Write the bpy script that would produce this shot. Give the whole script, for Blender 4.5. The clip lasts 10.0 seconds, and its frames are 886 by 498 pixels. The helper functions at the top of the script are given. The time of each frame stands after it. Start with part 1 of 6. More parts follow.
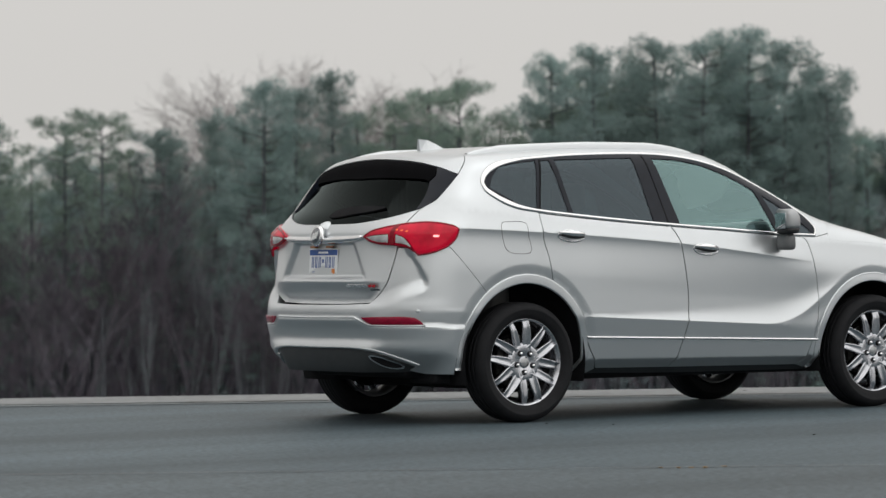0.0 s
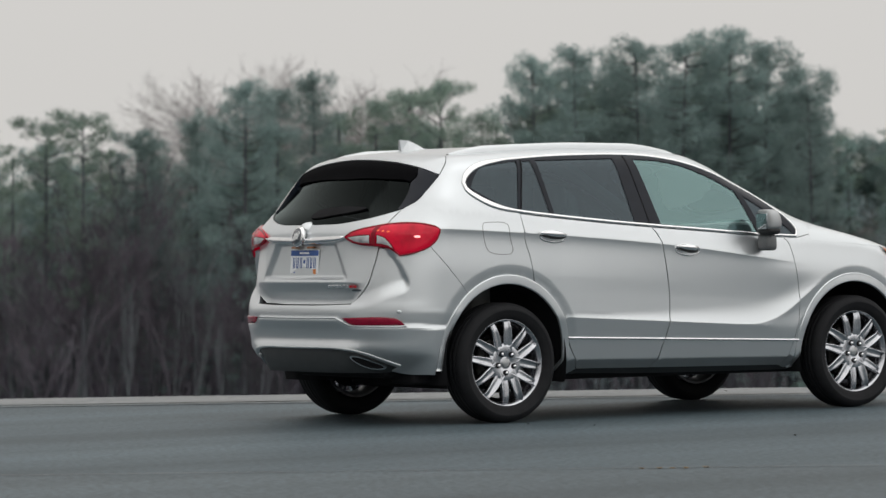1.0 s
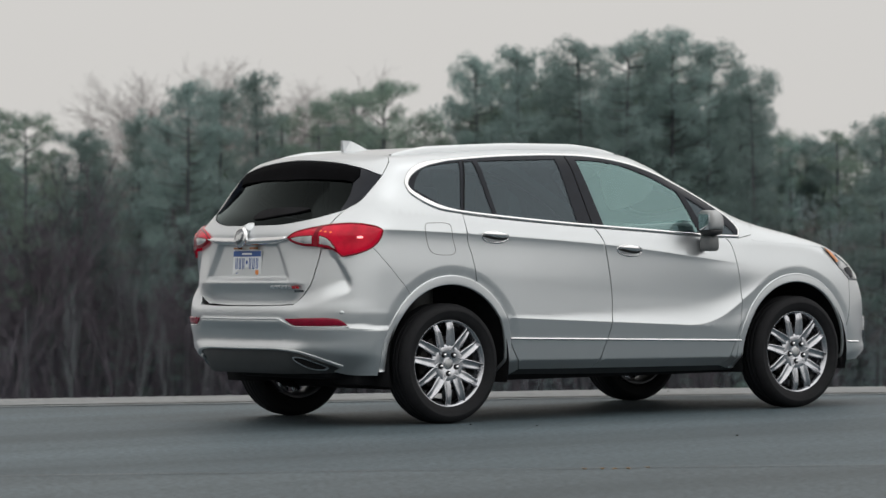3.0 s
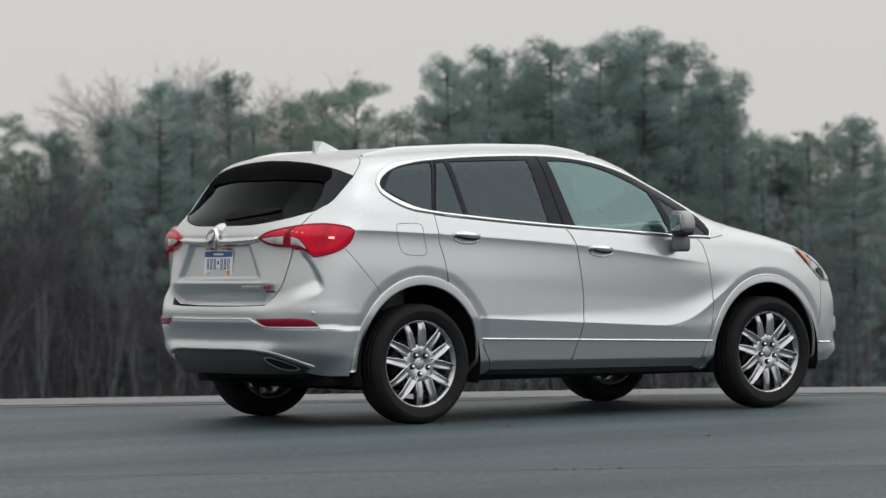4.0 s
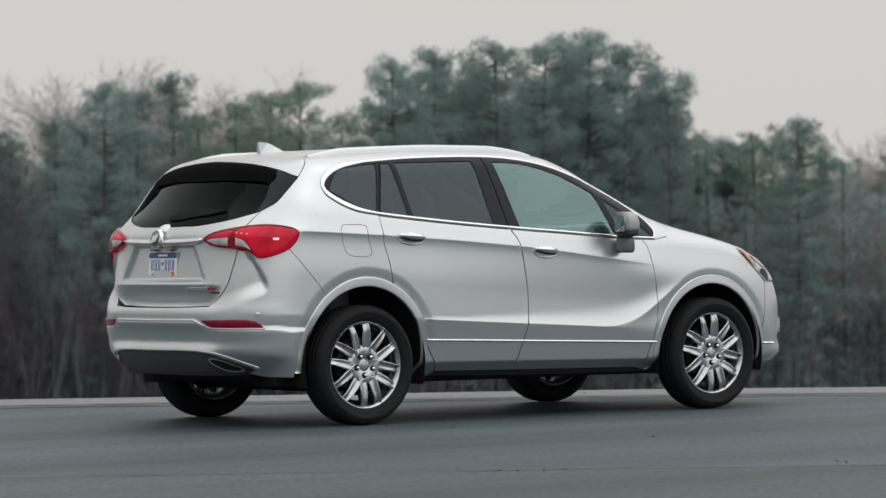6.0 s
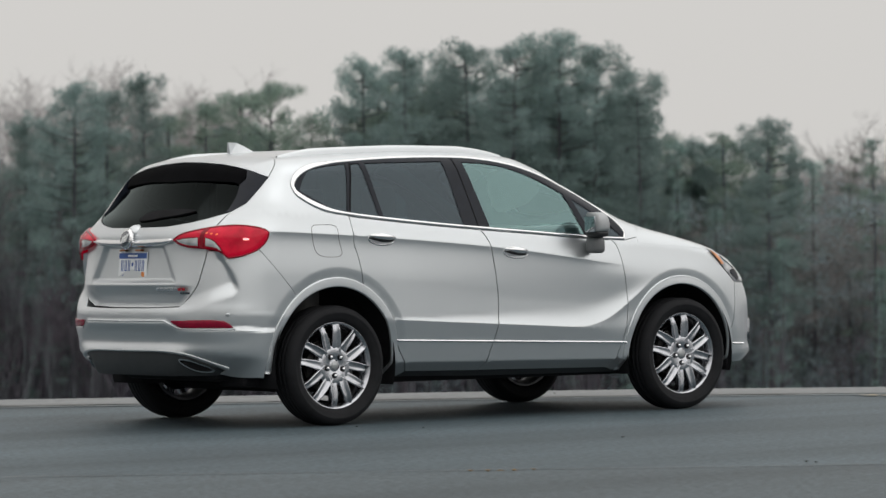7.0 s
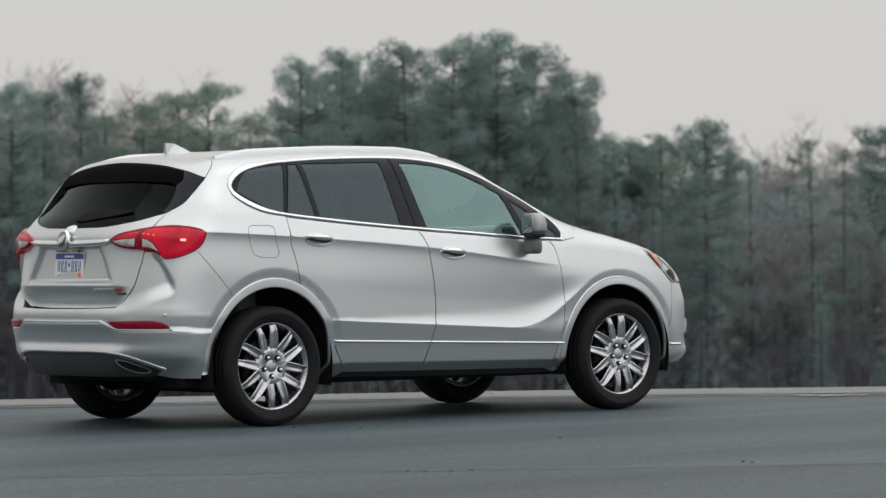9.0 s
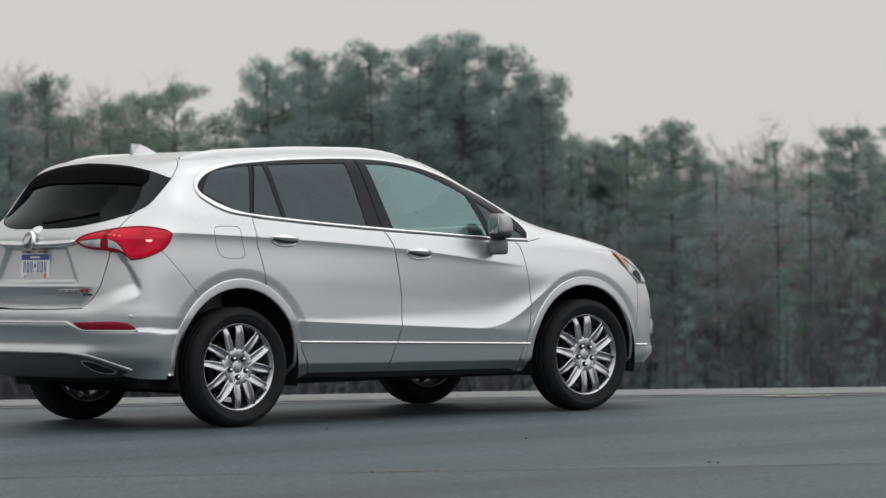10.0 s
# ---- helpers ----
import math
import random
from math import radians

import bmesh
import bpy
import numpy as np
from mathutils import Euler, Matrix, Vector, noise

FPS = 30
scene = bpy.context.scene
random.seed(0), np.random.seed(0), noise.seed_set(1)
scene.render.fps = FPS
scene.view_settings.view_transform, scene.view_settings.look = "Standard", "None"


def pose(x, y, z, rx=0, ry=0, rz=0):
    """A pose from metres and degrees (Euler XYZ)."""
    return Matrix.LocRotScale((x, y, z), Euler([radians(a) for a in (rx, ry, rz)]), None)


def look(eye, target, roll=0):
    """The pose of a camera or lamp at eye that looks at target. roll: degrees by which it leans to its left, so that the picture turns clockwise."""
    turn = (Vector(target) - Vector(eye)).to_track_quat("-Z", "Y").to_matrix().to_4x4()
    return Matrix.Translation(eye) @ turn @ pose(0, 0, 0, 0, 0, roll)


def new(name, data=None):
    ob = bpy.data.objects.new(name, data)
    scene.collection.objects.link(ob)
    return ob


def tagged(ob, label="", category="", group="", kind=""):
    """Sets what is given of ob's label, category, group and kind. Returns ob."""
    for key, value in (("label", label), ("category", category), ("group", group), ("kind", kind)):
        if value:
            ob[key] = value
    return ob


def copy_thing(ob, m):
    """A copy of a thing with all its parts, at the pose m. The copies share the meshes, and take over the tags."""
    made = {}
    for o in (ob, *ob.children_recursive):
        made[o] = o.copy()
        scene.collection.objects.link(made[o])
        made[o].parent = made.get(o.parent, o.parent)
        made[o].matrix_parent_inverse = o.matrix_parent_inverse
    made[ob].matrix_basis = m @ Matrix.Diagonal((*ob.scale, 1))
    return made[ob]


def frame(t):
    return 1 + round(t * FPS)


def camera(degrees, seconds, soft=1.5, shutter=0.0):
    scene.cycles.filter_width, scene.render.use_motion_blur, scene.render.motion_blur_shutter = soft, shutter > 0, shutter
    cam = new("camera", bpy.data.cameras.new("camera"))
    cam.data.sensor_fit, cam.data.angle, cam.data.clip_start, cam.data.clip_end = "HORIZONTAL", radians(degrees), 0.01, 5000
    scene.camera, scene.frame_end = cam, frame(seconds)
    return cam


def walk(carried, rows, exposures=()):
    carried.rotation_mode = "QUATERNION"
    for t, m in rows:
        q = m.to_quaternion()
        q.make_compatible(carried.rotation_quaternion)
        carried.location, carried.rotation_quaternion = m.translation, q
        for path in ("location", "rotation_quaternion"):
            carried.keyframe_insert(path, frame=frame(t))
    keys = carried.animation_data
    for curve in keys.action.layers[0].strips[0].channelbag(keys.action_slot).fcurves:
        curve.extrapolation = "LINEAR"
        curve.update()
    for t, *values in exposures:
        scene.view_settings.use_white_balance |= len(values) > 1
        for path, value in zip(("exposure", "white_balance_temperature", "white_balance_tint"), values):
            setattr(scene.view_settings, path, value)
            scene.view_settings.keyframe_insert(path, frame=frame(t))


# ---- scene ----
# A silver crossover parked on an asphalt test pad before a pine wood, under an overcast sky.
# World axes follow the car: x ahead from its rear axle, y to its left, z up from the asphalt.
cam = camera(14.187, 10.0, soft=1.45)
cam.data.dof.use_dof = True
cam.data.dof.focus_distance = 21.3
cam.data.dof.aperture_fstop = 5.0
FOOT, EYE = Vector((-12.415, -17.775, 0.0)), 1.022
SWINGS = [  # seconds, yaw to the right of +y, pitch
    (0.0, 35.015, 0.013), (0.5, 35.141, 0.015), (1.0, 35.314, 0.019), (1.5, 35.512, 0.019), (2.0, 35.748, 0.018), (2.5, 35.995, 0.020),
    (4.0, 36.685, 0.022), (4.5, 36.912, 0.029), (5.0, 37.121, 0.029), (5.5, 37.343, 0.029), (7.0, 38.044, 0.032), (7.5, 38.311, 0.030),
    (8.0, 38.577, 0.028), (8.5, 38.824, 0.029), (9.0, 39.045, 0.031), (9.5, 39.298, 0.033), (10.0, 39.586, 0.037)]
ROWS = []
for t, yaw, pitch in SWINGS:
    slip = 0.0032 * (yaw - 37.121)
    eye = Vector((FOOT.x + 0.797 * slip, FOOT.y - 0.604 * slip, EYE))
    a, p = radians(yaw), radians(pitch)
    way = Vector((math.sin(a) * math.cos(p), math.cos(a) * math.cos(p), math.sin(p)))
    ROWS.append((t, look(eye, eye + way * 20, -0.633)))
walk(cam, ROWS)

# ---- light: an even overcast sky, brightest overhead ----
world = bpy.data.worlds.new("overcast_sky")
scene.world = world
world.use_nodes = True
wn, wl = world.node_tree.nodes, world.node_tree.links
sky = wn.new("ShaderNodeTexSky")
sky.sky_type, sky.sun_disc = "NISHITA", False
sky.sun_elevation, sky.sun_rotation = radians(60), radians(145)
sky.air_density, sky.dust_density = 1.0, 6.0
dull = wn.new("ShaderNodeHueSaturation")
dull.inputs["Saturation"].default_value, dull.inputs["Value"].default_value = 0.0, 0.10
wl.new(sky.outputs[0], dull.inputs["Color"])
cloud = wn.new("ShaderNodeMix")
cloud.data_type = "RGBA"
cloud.inputs["Factor"].default_value = 0.86
cloud.inputs["B"].default_value = (0.722, 0.706, 0.682, 1)
wl.new(dull.outputs[0], cloud.inputs["A"])
wl.new(cloud.outputs["Result"], wn["Background"].inputs["Color"])
wn["Background"].inputs["Strength"].default_value = 1.0
sun = new("sun", bpy.data.lights.new("sun", "SUN"))
sun.data.energy, sun.data.angle, sun.data.color = 1.36, radians(125), (0.97, 0.97, 0.95)
sun.matrix_world = look((3, -9, 25), (0, 0, 0))


# ---- materials ----
def material(name, color, rough=0.5, metal=0.0, coat=0.0, spread=0.0, scale=8.0, fine=0.0, fine_scale=200.0, bump=0.0, stretch=None, emit=0.0, second=None, spec=0.5, per_thing=0.0, alpha_gloss=None):
    """A surface whose colour wanders between two tones at two scales, with fine relief."""
    m = bpy.data.materials.new(name)
    m.use_nodes = True
    n, l = m.node_tree.nodes, m.node_tree.links
    b = n["Principled BSDF"]
    b.inputs["Roughness"].default_value, b.inputs["Metallic"].default_value = rough, metal
    b.inputs["Coat Weight"].default_value, b.inputs["Coat Roughness"].default_value = coat, 0.03
    b.inputs["Specular IOR Level"].default_value = spec
    b.inputs["Base Color"].default_value = (*color, 1)
    if emit:
        b.inputs["Emission Color"].default_value, b.inputs["Emission Strength"].default_value = (*color, 1), emit
    if spread or fine or bump or second or per_thing:
        co = n.new("ShaderNodeTexCoord")
        mp = n.new("ShaderNodeMapping")
        l.new(co.outputs["Object"], mp.inputs["Vector"])
        if stretch:
            mp.inputs["Rotation"].default_value = (0, 0, stretch[3])
            mp.inputs["Scale"].default_value = stretch[:3]
        big, small = n.new("ShaderNodeTexNoise"), n.new("ShaderNodeTexNoise")
        for tex, sc, detail in ((big, scale, 4), (small, fine_scale, 2)):
            tex.inputs["Scale"].default_value, tex.inputs["Detail"].default_value = sc, detail
            l.new(mp.outputs[0] if tex is big else co.outputs["Object"], tex.inputs["Vector"])
        mix = n.new("ShaderNodeMix")
        mix.data_type = "RGBA"
        mix.inputs["A"].default_value = (*color, 1)
        mix.inputs["B"].default_value = (*(second or [c * (1 - spread) for c in color]), 1)
        ramp = n.new("ShaderNodeMapRange")
        ramp.inputs["From Min"].default_value, ramp.inputs["From Max"].default_value = 0.35, 0.68
        l.new(big.outputs["Fac"], ramp.inputs["Value"])
        l.new(ramp.outputs[0], mix.inputs["Factor"])
        out = mix.outputs["Result"]
        if fine or per_thing:
            hs = n.new("ShaderNodeHueSaturation")
            l.new(out, hs.inputs["Color"])
            val = n.new("ShaderNodeMapRange")
            val.inputs["From Min"].default_value, val.inputs["From Max"].default_value = 0.25, 0.75
            val.inputs["To Min"].default_value, val.inputs["To Max"].default_value = 1 - fine, 1 + fine
            l.new(small.outputs["Fac"], val.inputs["Value"])
            last = val.outputs[0]
            if per_thing:
                inf = n.new("ShaderNodeObjectInfo")
                rng = n.new("ShaderNodeMapRange")
                rng.inputs["To Min"].default_value, rng.inputs["To Max"].default_value = 1 - per_thing, 1 + per_thing
                l.new(inf.outputs["Random"], rng.inputs["Value"])
                mul = n.new("ShaderNodeMath")
                mul.operation = "MULTIPLY"
                l.new(last, mul.inputs[0]), l.new(rng.outputs[0], mul.inputs[1])
                last = mul.outputs[0]
            l.new(last, hs.inputs["Value"])
            out = hs.outputs[0]
        l.new(out, b.inputs["Base Color"])
        if bump:
            bp = n.new("ShaderNodeBump")
            bp.inputs["Strength"].default_value, bp.inputs["Distance"].default_value = bump, 0.004
            l.new(small.outputs["Fac"], bp.inputs["Height"])
            l.new(bp.outputs[0], b.inputs["Normal"])
    return m


def glass(name, tint, gloss, rough=0.0, ior=1.5, sheen=(0.84, 0.97, 0.96)):
    """Tinted sheet glass: lets part of the light through and mirrors part of it."""
    m = bpy.data.materials.new(name)
    m.use_nodes = True
    n, l = m.node_tree.nodes, m.node_tree.links
    n.remove(n["Principled BSDF"])
    tr, gl, mx = n.new("ShaderNodeBsdfTransparent"), n.new("ShaderNodeBsdfGlossy"), n.new("ShaderNodeMixShader")
    tr.inputs["Color"].default_value = (*tint, 1)
    gl.inputs["Color"].default_value = (*sheen, 1)
    gl.inputs["Roughness"].default_value = rough
    fr, mul = n.new("ShaderNodeFresnel"), n.new("ShaderNodeMath")
    fr.inputs["IOR"].default_value = ior
    mul.operation, mul.use_clamp = "ADD", True
    mul.inputs[1].default_value = gloss
    l.new(fr.outputs[0], mul.inputs[0])
    l.new(mul.outputs[0], mx.inputs["Fac"])
    l.new(tr.outputs[0], mx.inputs[1]), l.new(gl.outputs[0], mx.inputs[2])
    l.new(mx.outputs[0], n["Material Output"].inputs["Surface"])
    return m


PAINT = material("silver_paint", (0.660, 0.686, 0.706), 0.33, 0.82, coat=0.45, spread=0.02, scale=3, fine=0.03, fine_scale=900)
TRIM = material("black_trim", (0.018, 0.019, 0.021), 0.45, spread=0.3, scale=20, fine=0.1, bump=0.1)
PIANO = material("gloss_black_trim", (0.012, 0.015, 0.023), 0.12, spec=0.22, spread=0.2, scale=15)
UNDER = material("underbody_black", (0.014, 0.014, 0.016), 0.85, spec=0.15, spread=0.4, scale=9, fine=0.2)
# Darker than plain black plastic: the shade under the spoiler is in it.
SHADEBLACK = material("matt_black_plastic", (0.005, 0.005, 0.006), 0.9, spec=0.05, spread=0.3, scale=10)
DIFFUSER = material("dark_grey_plastic", (0.034, 0.038, 0.041), 0.45, spread=0.2, scale=14, fine=0.08, bump=0.05)
CHROME = material("chrome", (0.88, 0.88, 0.89), 0.09, 1.0, spread=0.05, scale=30)
ALLOY = material("polished_alloy", (0.50, 0.51, 0.54), 0.23, 1.0, spread=0.06, scale=20)
BARREL = material("rim_barrel", (0.30, 0.30, 0.31), 0.42, 0.7, spread=0.3, scale=12)
BRAKE = material("brake_iron", (0.16, 0.155, 0.15), 0.5, 0.7, spread=0.4, scale=25)
RUBBER = material("tyre_rubber", (0.013, 0.0135, 0.0155), 0.72, spec=0.2, spread=0.25, scale=18, fine=0.2, bump=0.15)
REDLENS = material("red_lens", (0.62, 0.002, 0.030), 0.08, coat=0.10, emit=0.17, second=(0.34, 0.001, 0.016), scale=9, spec=0.3)
DARKRED = material("dark_red_lens", (0.26, 0.002, 0.016), 0.12, coat=0.05, spread=0.2, scale=30, spec=0.25)
REFLECT = material("red_reflector", (0.30, 0.002, 0.030), 0.15, coat=0.05, spread=0.25, scale=40, fine=0.2, fine_scale=150)
MIRROR = material("mirror_glass", (0.42, 0.45, 0.47), 0.04, 1.0)
CASEGREY = material("mirror_case_grey", (0.44, 0.45, 0.46), 0.4, 0.7, spread=0.1, scale=20)
FOOTGREY = material("mirror_grey", (0.17, 0.175, 0.18), 0.45, 0.4, spread=0.2, scale=20)
AMBERGLOW = material("faint_amber_lamp", (0.85, 0.12, 0.05), 0.2, emit=0.22)
LAMPCORE = material("lit_lamp_core", (1.0, 0.42, 0.44), 0.2, emit=1.0)
CLEARLENS = material("clear_lens", (0.72, 0.73, 0.75), 0.14, 0.6, coat=0.6, spread=0.5, scale=12)
AMBER = material("amber_lens", (0.78, 0.30, 0.12), 0.15, coat=0.6, spread=0.3, scale=40)
PRIVACY = glass("privacy_glass", (0.09, 0.11, 0.13), 0.035, sheen=(0.74, 0.90, 1.0))
CLEAR = glass("door_glass", (0.52, 0.66, 0.64), 0.17, sheen=(0.62, 0.92, 0.92))
REARGLASS = glass("rear_window_glass", (0.03, 0.034, 0.038), 0.0, ior=1.14)
WINDSCREEN = glass("windscreen_glass", (0.75, 0.82, 0.79), 0.02)
CABIN = material("cabin_grey", (0.10, 0.10, 0.10), 0.7, spread=0.3, scale=8, fine=0.1)
LIGHTCABIN = material("light_cabin_cloth", (0.38, 0.38, 0.36), 0.8, spread=0.15, scale=8, fine=0.1)
PLATEWHITE = material("plate_white", (0.86, 0.88, 0.90), 0.35, spread=0.06, scale=30)
PLATEBLUE = material("plate_blue", (0.03, 0.10, 0.36), 0.35, spread=0.1, scale=30)
PLATEORANGE = material("sticker_orange", (0.85, 0.28, 0.06), 0.4, spread=0.2, scale=60)
PLATEGLOW = material("plate_lamp_lens", (0.42, 0.17, 0.06), 0.3, spread=0.3, scale=40)
REDBADGE = material("red_badge", (0.45, 0.02, 0.03), 0.2, spread=0.2, scale=60)
EMBLEM = material("emblem_dark_chrome", (0.30, 0.31, 0.33), 0.15, 1.0, spread=0.5, scale=60)

ASPHALT = material("asphalt", (0.073, 0.104, 0.121), 0.62, second=(0.030, 0.046, 0.055), scale=0.95, fine=0.60, fine_scale=30, bump=1.0, stretch=(0.06, 1.0, 1.0, radians(30.1)), spec=0.4)
OLDASPHALT = material("worn_asphalt", (0.064, 0.087, 0.099), 0.6, second=(0.034, 0.049, 0.057), scale=1.2, fine=0.70, fine_scale=28, bump=1.0, stretch=(0.07, 1.0, 1.0, radians(30.1)), spec=0.4)
PALEASPHALT = material("pale_shoulder", (0.205, 0.213, 0.216), 0.6, second=(0.155, 0.164, 0.168), scale=2.0, fine=0.30, fine_scale=14, bump=0.4, stretch=(0.1, 1.0, 1.0, radians(30.1)), spec=0.4)
TAR = material("tar_joint", (0.016, 0.016, 0.017), 0.4, spread=0.3, scale=20, fine=0.2)
YELLOW = material("worn_yellow_paint", (0.52, 0.38, 0.18), 0.6, second=(0.24, 0.21, 0.16), scale=14, fine=0.25, fine_scale=50)
# Ground, bark and brown twigs are tinted blue: the wood's haze in their colour.
EARTH = material("leaf_litter_ground", (0.138, 0.127, 0.146), 0.9, second=(0.098, 0.124, 0.141), scale=0.10, fine=0.3, fine_scale=3)
BARK = material("pine_bark", (0.098, 0.106, 0.119), 0.9, spread=0.4, scale=2.0, fine=0.3, fine_scale=12, per_thing=0.2)
PALEBARK = material("pale_bark", (0.128, 0.148, 0.156), 0.9, spread=0.4, scale=1.5, fine=0.3, fine_scale=10, per_thing=0.25)
# Paler than bark, so that far crowns look faint as through haze.
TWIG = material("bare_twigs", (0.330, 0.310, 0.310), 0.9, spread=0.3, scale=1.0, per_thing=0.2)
REDTWIG = material("red_brown_twigs", (0.114, 0.098, 0.118), 0.9, second=(0.092, 0.094, 0.112), scale=0.35, fine=0.2, fine_scale=6, per_thing=0.25)


def foliage(name, color, second):
    """Thin leaves that scatter light back and let some through."""
    m = material(name, color, 0.8, second=second, scale=0.6, fine=0.15, fine_scale=5, spec=0.1, per_thing=0.18)
    n, l = m.node_tree.nodes, m.node_tree.links
    b = n["Principled BSDF"]
    thin, both_ways = n.new("ShaderNodeBsdfTranslucent"), n.new("ShaderNodeAddShader")
    l.new(b.inputs["Base Color"].links[0].from_socket, thin.inputs["Color"])
    l.new(b.outputs[0], both_ways.inputs[0]), l.new(thin.outputs[0], both_ways.inputs[1])
    l.new(both_ways.outputs[0], n["Material Output"].inputs["Surface"])
    return m


# Lighter than real growth: the haze over the wood is in this colour.
HAZEGREEN = foliage("grey_green_growth", (0.180, 0.226, 0.236), (0.162, 0.198, 0.210))
# Tinted blue for the haze, as the bark is.
THICKET = foliage("brown_thicket", (0.103, 0.087, 0.108), (0.082, 0.084, 0.103))
# Needles lightened past real ones, to carry the wood's haze.
NEEDLE = foliage("pine_needles", (0.134, 0.176, 0.168), (0.120, 0.162, 0.157))
YOUNG = foliage("young_pine_needles", (0.132, 0.182, 0.168), (0.116, 0.164, 0.154))
OLIVE = foliage("olive_needles", (0.116, 0.150, 0.124), (0.100, 0.138, 0.122))


# ---- mesh helpers ----
def mesh_object(name, verts, faces, mat, parent=None, label="", smooth=True):
    me = bpy.data.meshes.new(name)
    me.from_pydata([tuple(v) for v in verts], [], faces)
    me.update()
    me.materials.append(mat)
    if smooth:
        me.shade_smooth()
    ob = new(name, me)
    if parent:
        ob.parent = parent
    return tagged(ob, label=label)


def part(name, bm, mat, parent, label="", smooth=False):
    me = bpy.data.meshes.new(name)
    bm.to_mesh(me)
    bm.free()
    me.materials.append(mat)
    if smooth:
        me.shade_smooth()
    ob = new(name, me)
    ob.parent = parent
    return tagged(ob, label=label)


def thing(name, label, category, at=(0, 0, 0), group=""):
    ob = new(name)
    ob.empty_display_size = 0.1
    ob.location = at
    return tagged(ob, label, category, group)


# ---- ground: the pad, its paving lanes, and the land that falls away behind it ----
# Paving lanes run along ALONG; ACROSS counts metres from under the camera.
ALONG, ACROSS = Vector((0.865, -0.502, 0)), Vector((0.502, 0.865, 0))


def pave(s, n, z=0.0):
    """A place on the pad; the far lanes bend slightly towards the camera on the right."""
    k, d = max(0.0, min(1.0, (s - 4.3) / 3.4)), max(0.0, min(1.0, (n - 20) / 4))
    n = n - 0.42 * k * k * (3 - 2 * k) * d
    return Vector((FOOT.x, FOOT.y, 0)) + ALONG * s + ACROSS * n + Vector((0, 0, z))


EDGE = 25.42
FALL = [(-4000.0, 0.0), (-60.0, 0.0), (EDGE, 0.0), (EDGE + 0.6, -0.04), (EDGE + 2.5, -0.35), (40.0, -1.9), (70.0, -5.2), (105.0, -7.6), (150.0, -8.0), (164.0, -7.8), (170.0, -7.0)]


def added_bank(s):
    """How high the added bank behind the trees stands, along the wood's edge; its open slope stands in for hazy wood.
    """
    return float(np.interp(s, [-400, -20, 8, 18, 26, 35, 42, 60, 400], [4.0, 4.2, 5.2, 5.6, 7.4, 7.2, 3.6, 3.2, 3.5]))


def land(s, n):
    """Height of the land: flat pad, fall behind its edge, and the made-up rise under the wood."""
    base = float(np.interp(n, [a for a, _ in FALL], [z for _, z in FALL]))
    if n > 60:
        base += 0.5 * noise.noise((s * 0.02, n * 0.02, 3))
    if n > 166:
        k = min(1.0, (n - 166) / 34.0)
        base += (added_bank(s) + 7.0 + 0.8 * noise.noise((s * 0.11, n * 0.05, 8))) * k * k * (3 - 2 * k)
    return base


def ground():
    lanes = sorted({-4000, -700, -300, -120, -60, 4.3, 5.6, 6.2, 6.9, 7.7, 300, 700, 4000} | set(range(-40, 112, 3)))
    rows = [n for n, _ in FALL] + [174, 178, 182, 186, 190, 195, 200, 230, 400, 4000]
    verts, faces = [], []
    for n in rows:
        for s in lanes:
            verts.append(pave(s, n, land(s, n)))
    k = len(lanes)
    for i in range(len(rows) - 1):
        for j in range(k - 1):
            faces.append((i * k + j, i * k + j + 1, (i + 1) * k + j + 1, (i + 1) * k + j))
    ob = mesh_object("ground", verts, faces, EARTH)
    ob.data.materials.append(ASPHALT)
    for poly in ob.data.polygons:
        row, lane = divmod(poly.index, k - 1)
        poly.material_index = 1 if row == 1 and -31 <= lanes[lane] < 60 else 0
    return tagged(ob, "dark grey asphalt pad falling away to brown leaf-littered land", "ground", kind="structure")


def strip(name, n0, n1, s0, s1, z, mat, label, wobble=0.0, pieces=120, seed=1, skew=0.0):
    """A thin paved or painted strip lying on the pad, with worn edges."""
    verts, faces = [], []
    for i in range(pieces + 1):
        s = s0 + (s1 - s0) * i / pieces
        a = n0 + wobble * noise.noise((s * 2.3, seed, 0)) + 0.4 * wobble * noise.noise((s * 9, seed, 4))
        b = n1 + wobble * noise.noise((s * 2.1, seed, 9)) + 0.4 * wobble * noise.noise((s * 8, seed, 6))
        if b < a + 0.002:
            b = a + 0.002
        drift = skew * (min(4.0, max(-3.0, s)) - 3.0)
        verts += [pave(s, a + drift if n0 > -30 else a, z), pave(s, b + drift, z)]
    for i in range(pieces):
        faces.append((2 * i, 2 * i + 2, 2 * i + 3, 2 * i + 1))
    return tagged(mesh_object(name, verts, faces, mat, smooth=False), label, kind="structure")


ground()
strip("pavement", -40, 16.25, -31, 60, 0.004, OLDASPHALT, "darker worn asphalt paving lane", 0.02, 300, 1, -0.08)
strip("road", 24.34, EDGE - 0.02, -31, 70, 0.004, PALEASPHALT, "pale grey weathered asphalt shoulder along the pad edge", 0.02, 300, 2)
strip("trim", 16.236, 16.260, -31, 60, 0.008, TAR, "dark open joint between two asphalt lanes", 0.014, 700, 3, -0.08)
strip("trim", 24.21, 24.33, 0.3, 6.0, 0.008, TAR, "dark tar-sealed joint near the pad edge", 0.05, 500, 4)
strip("trim", 24.00, 24.09, -30, 9.0, 0.008, PALEASPHALT, "thin pale line along the tar joint", 0.03, 400, 11)
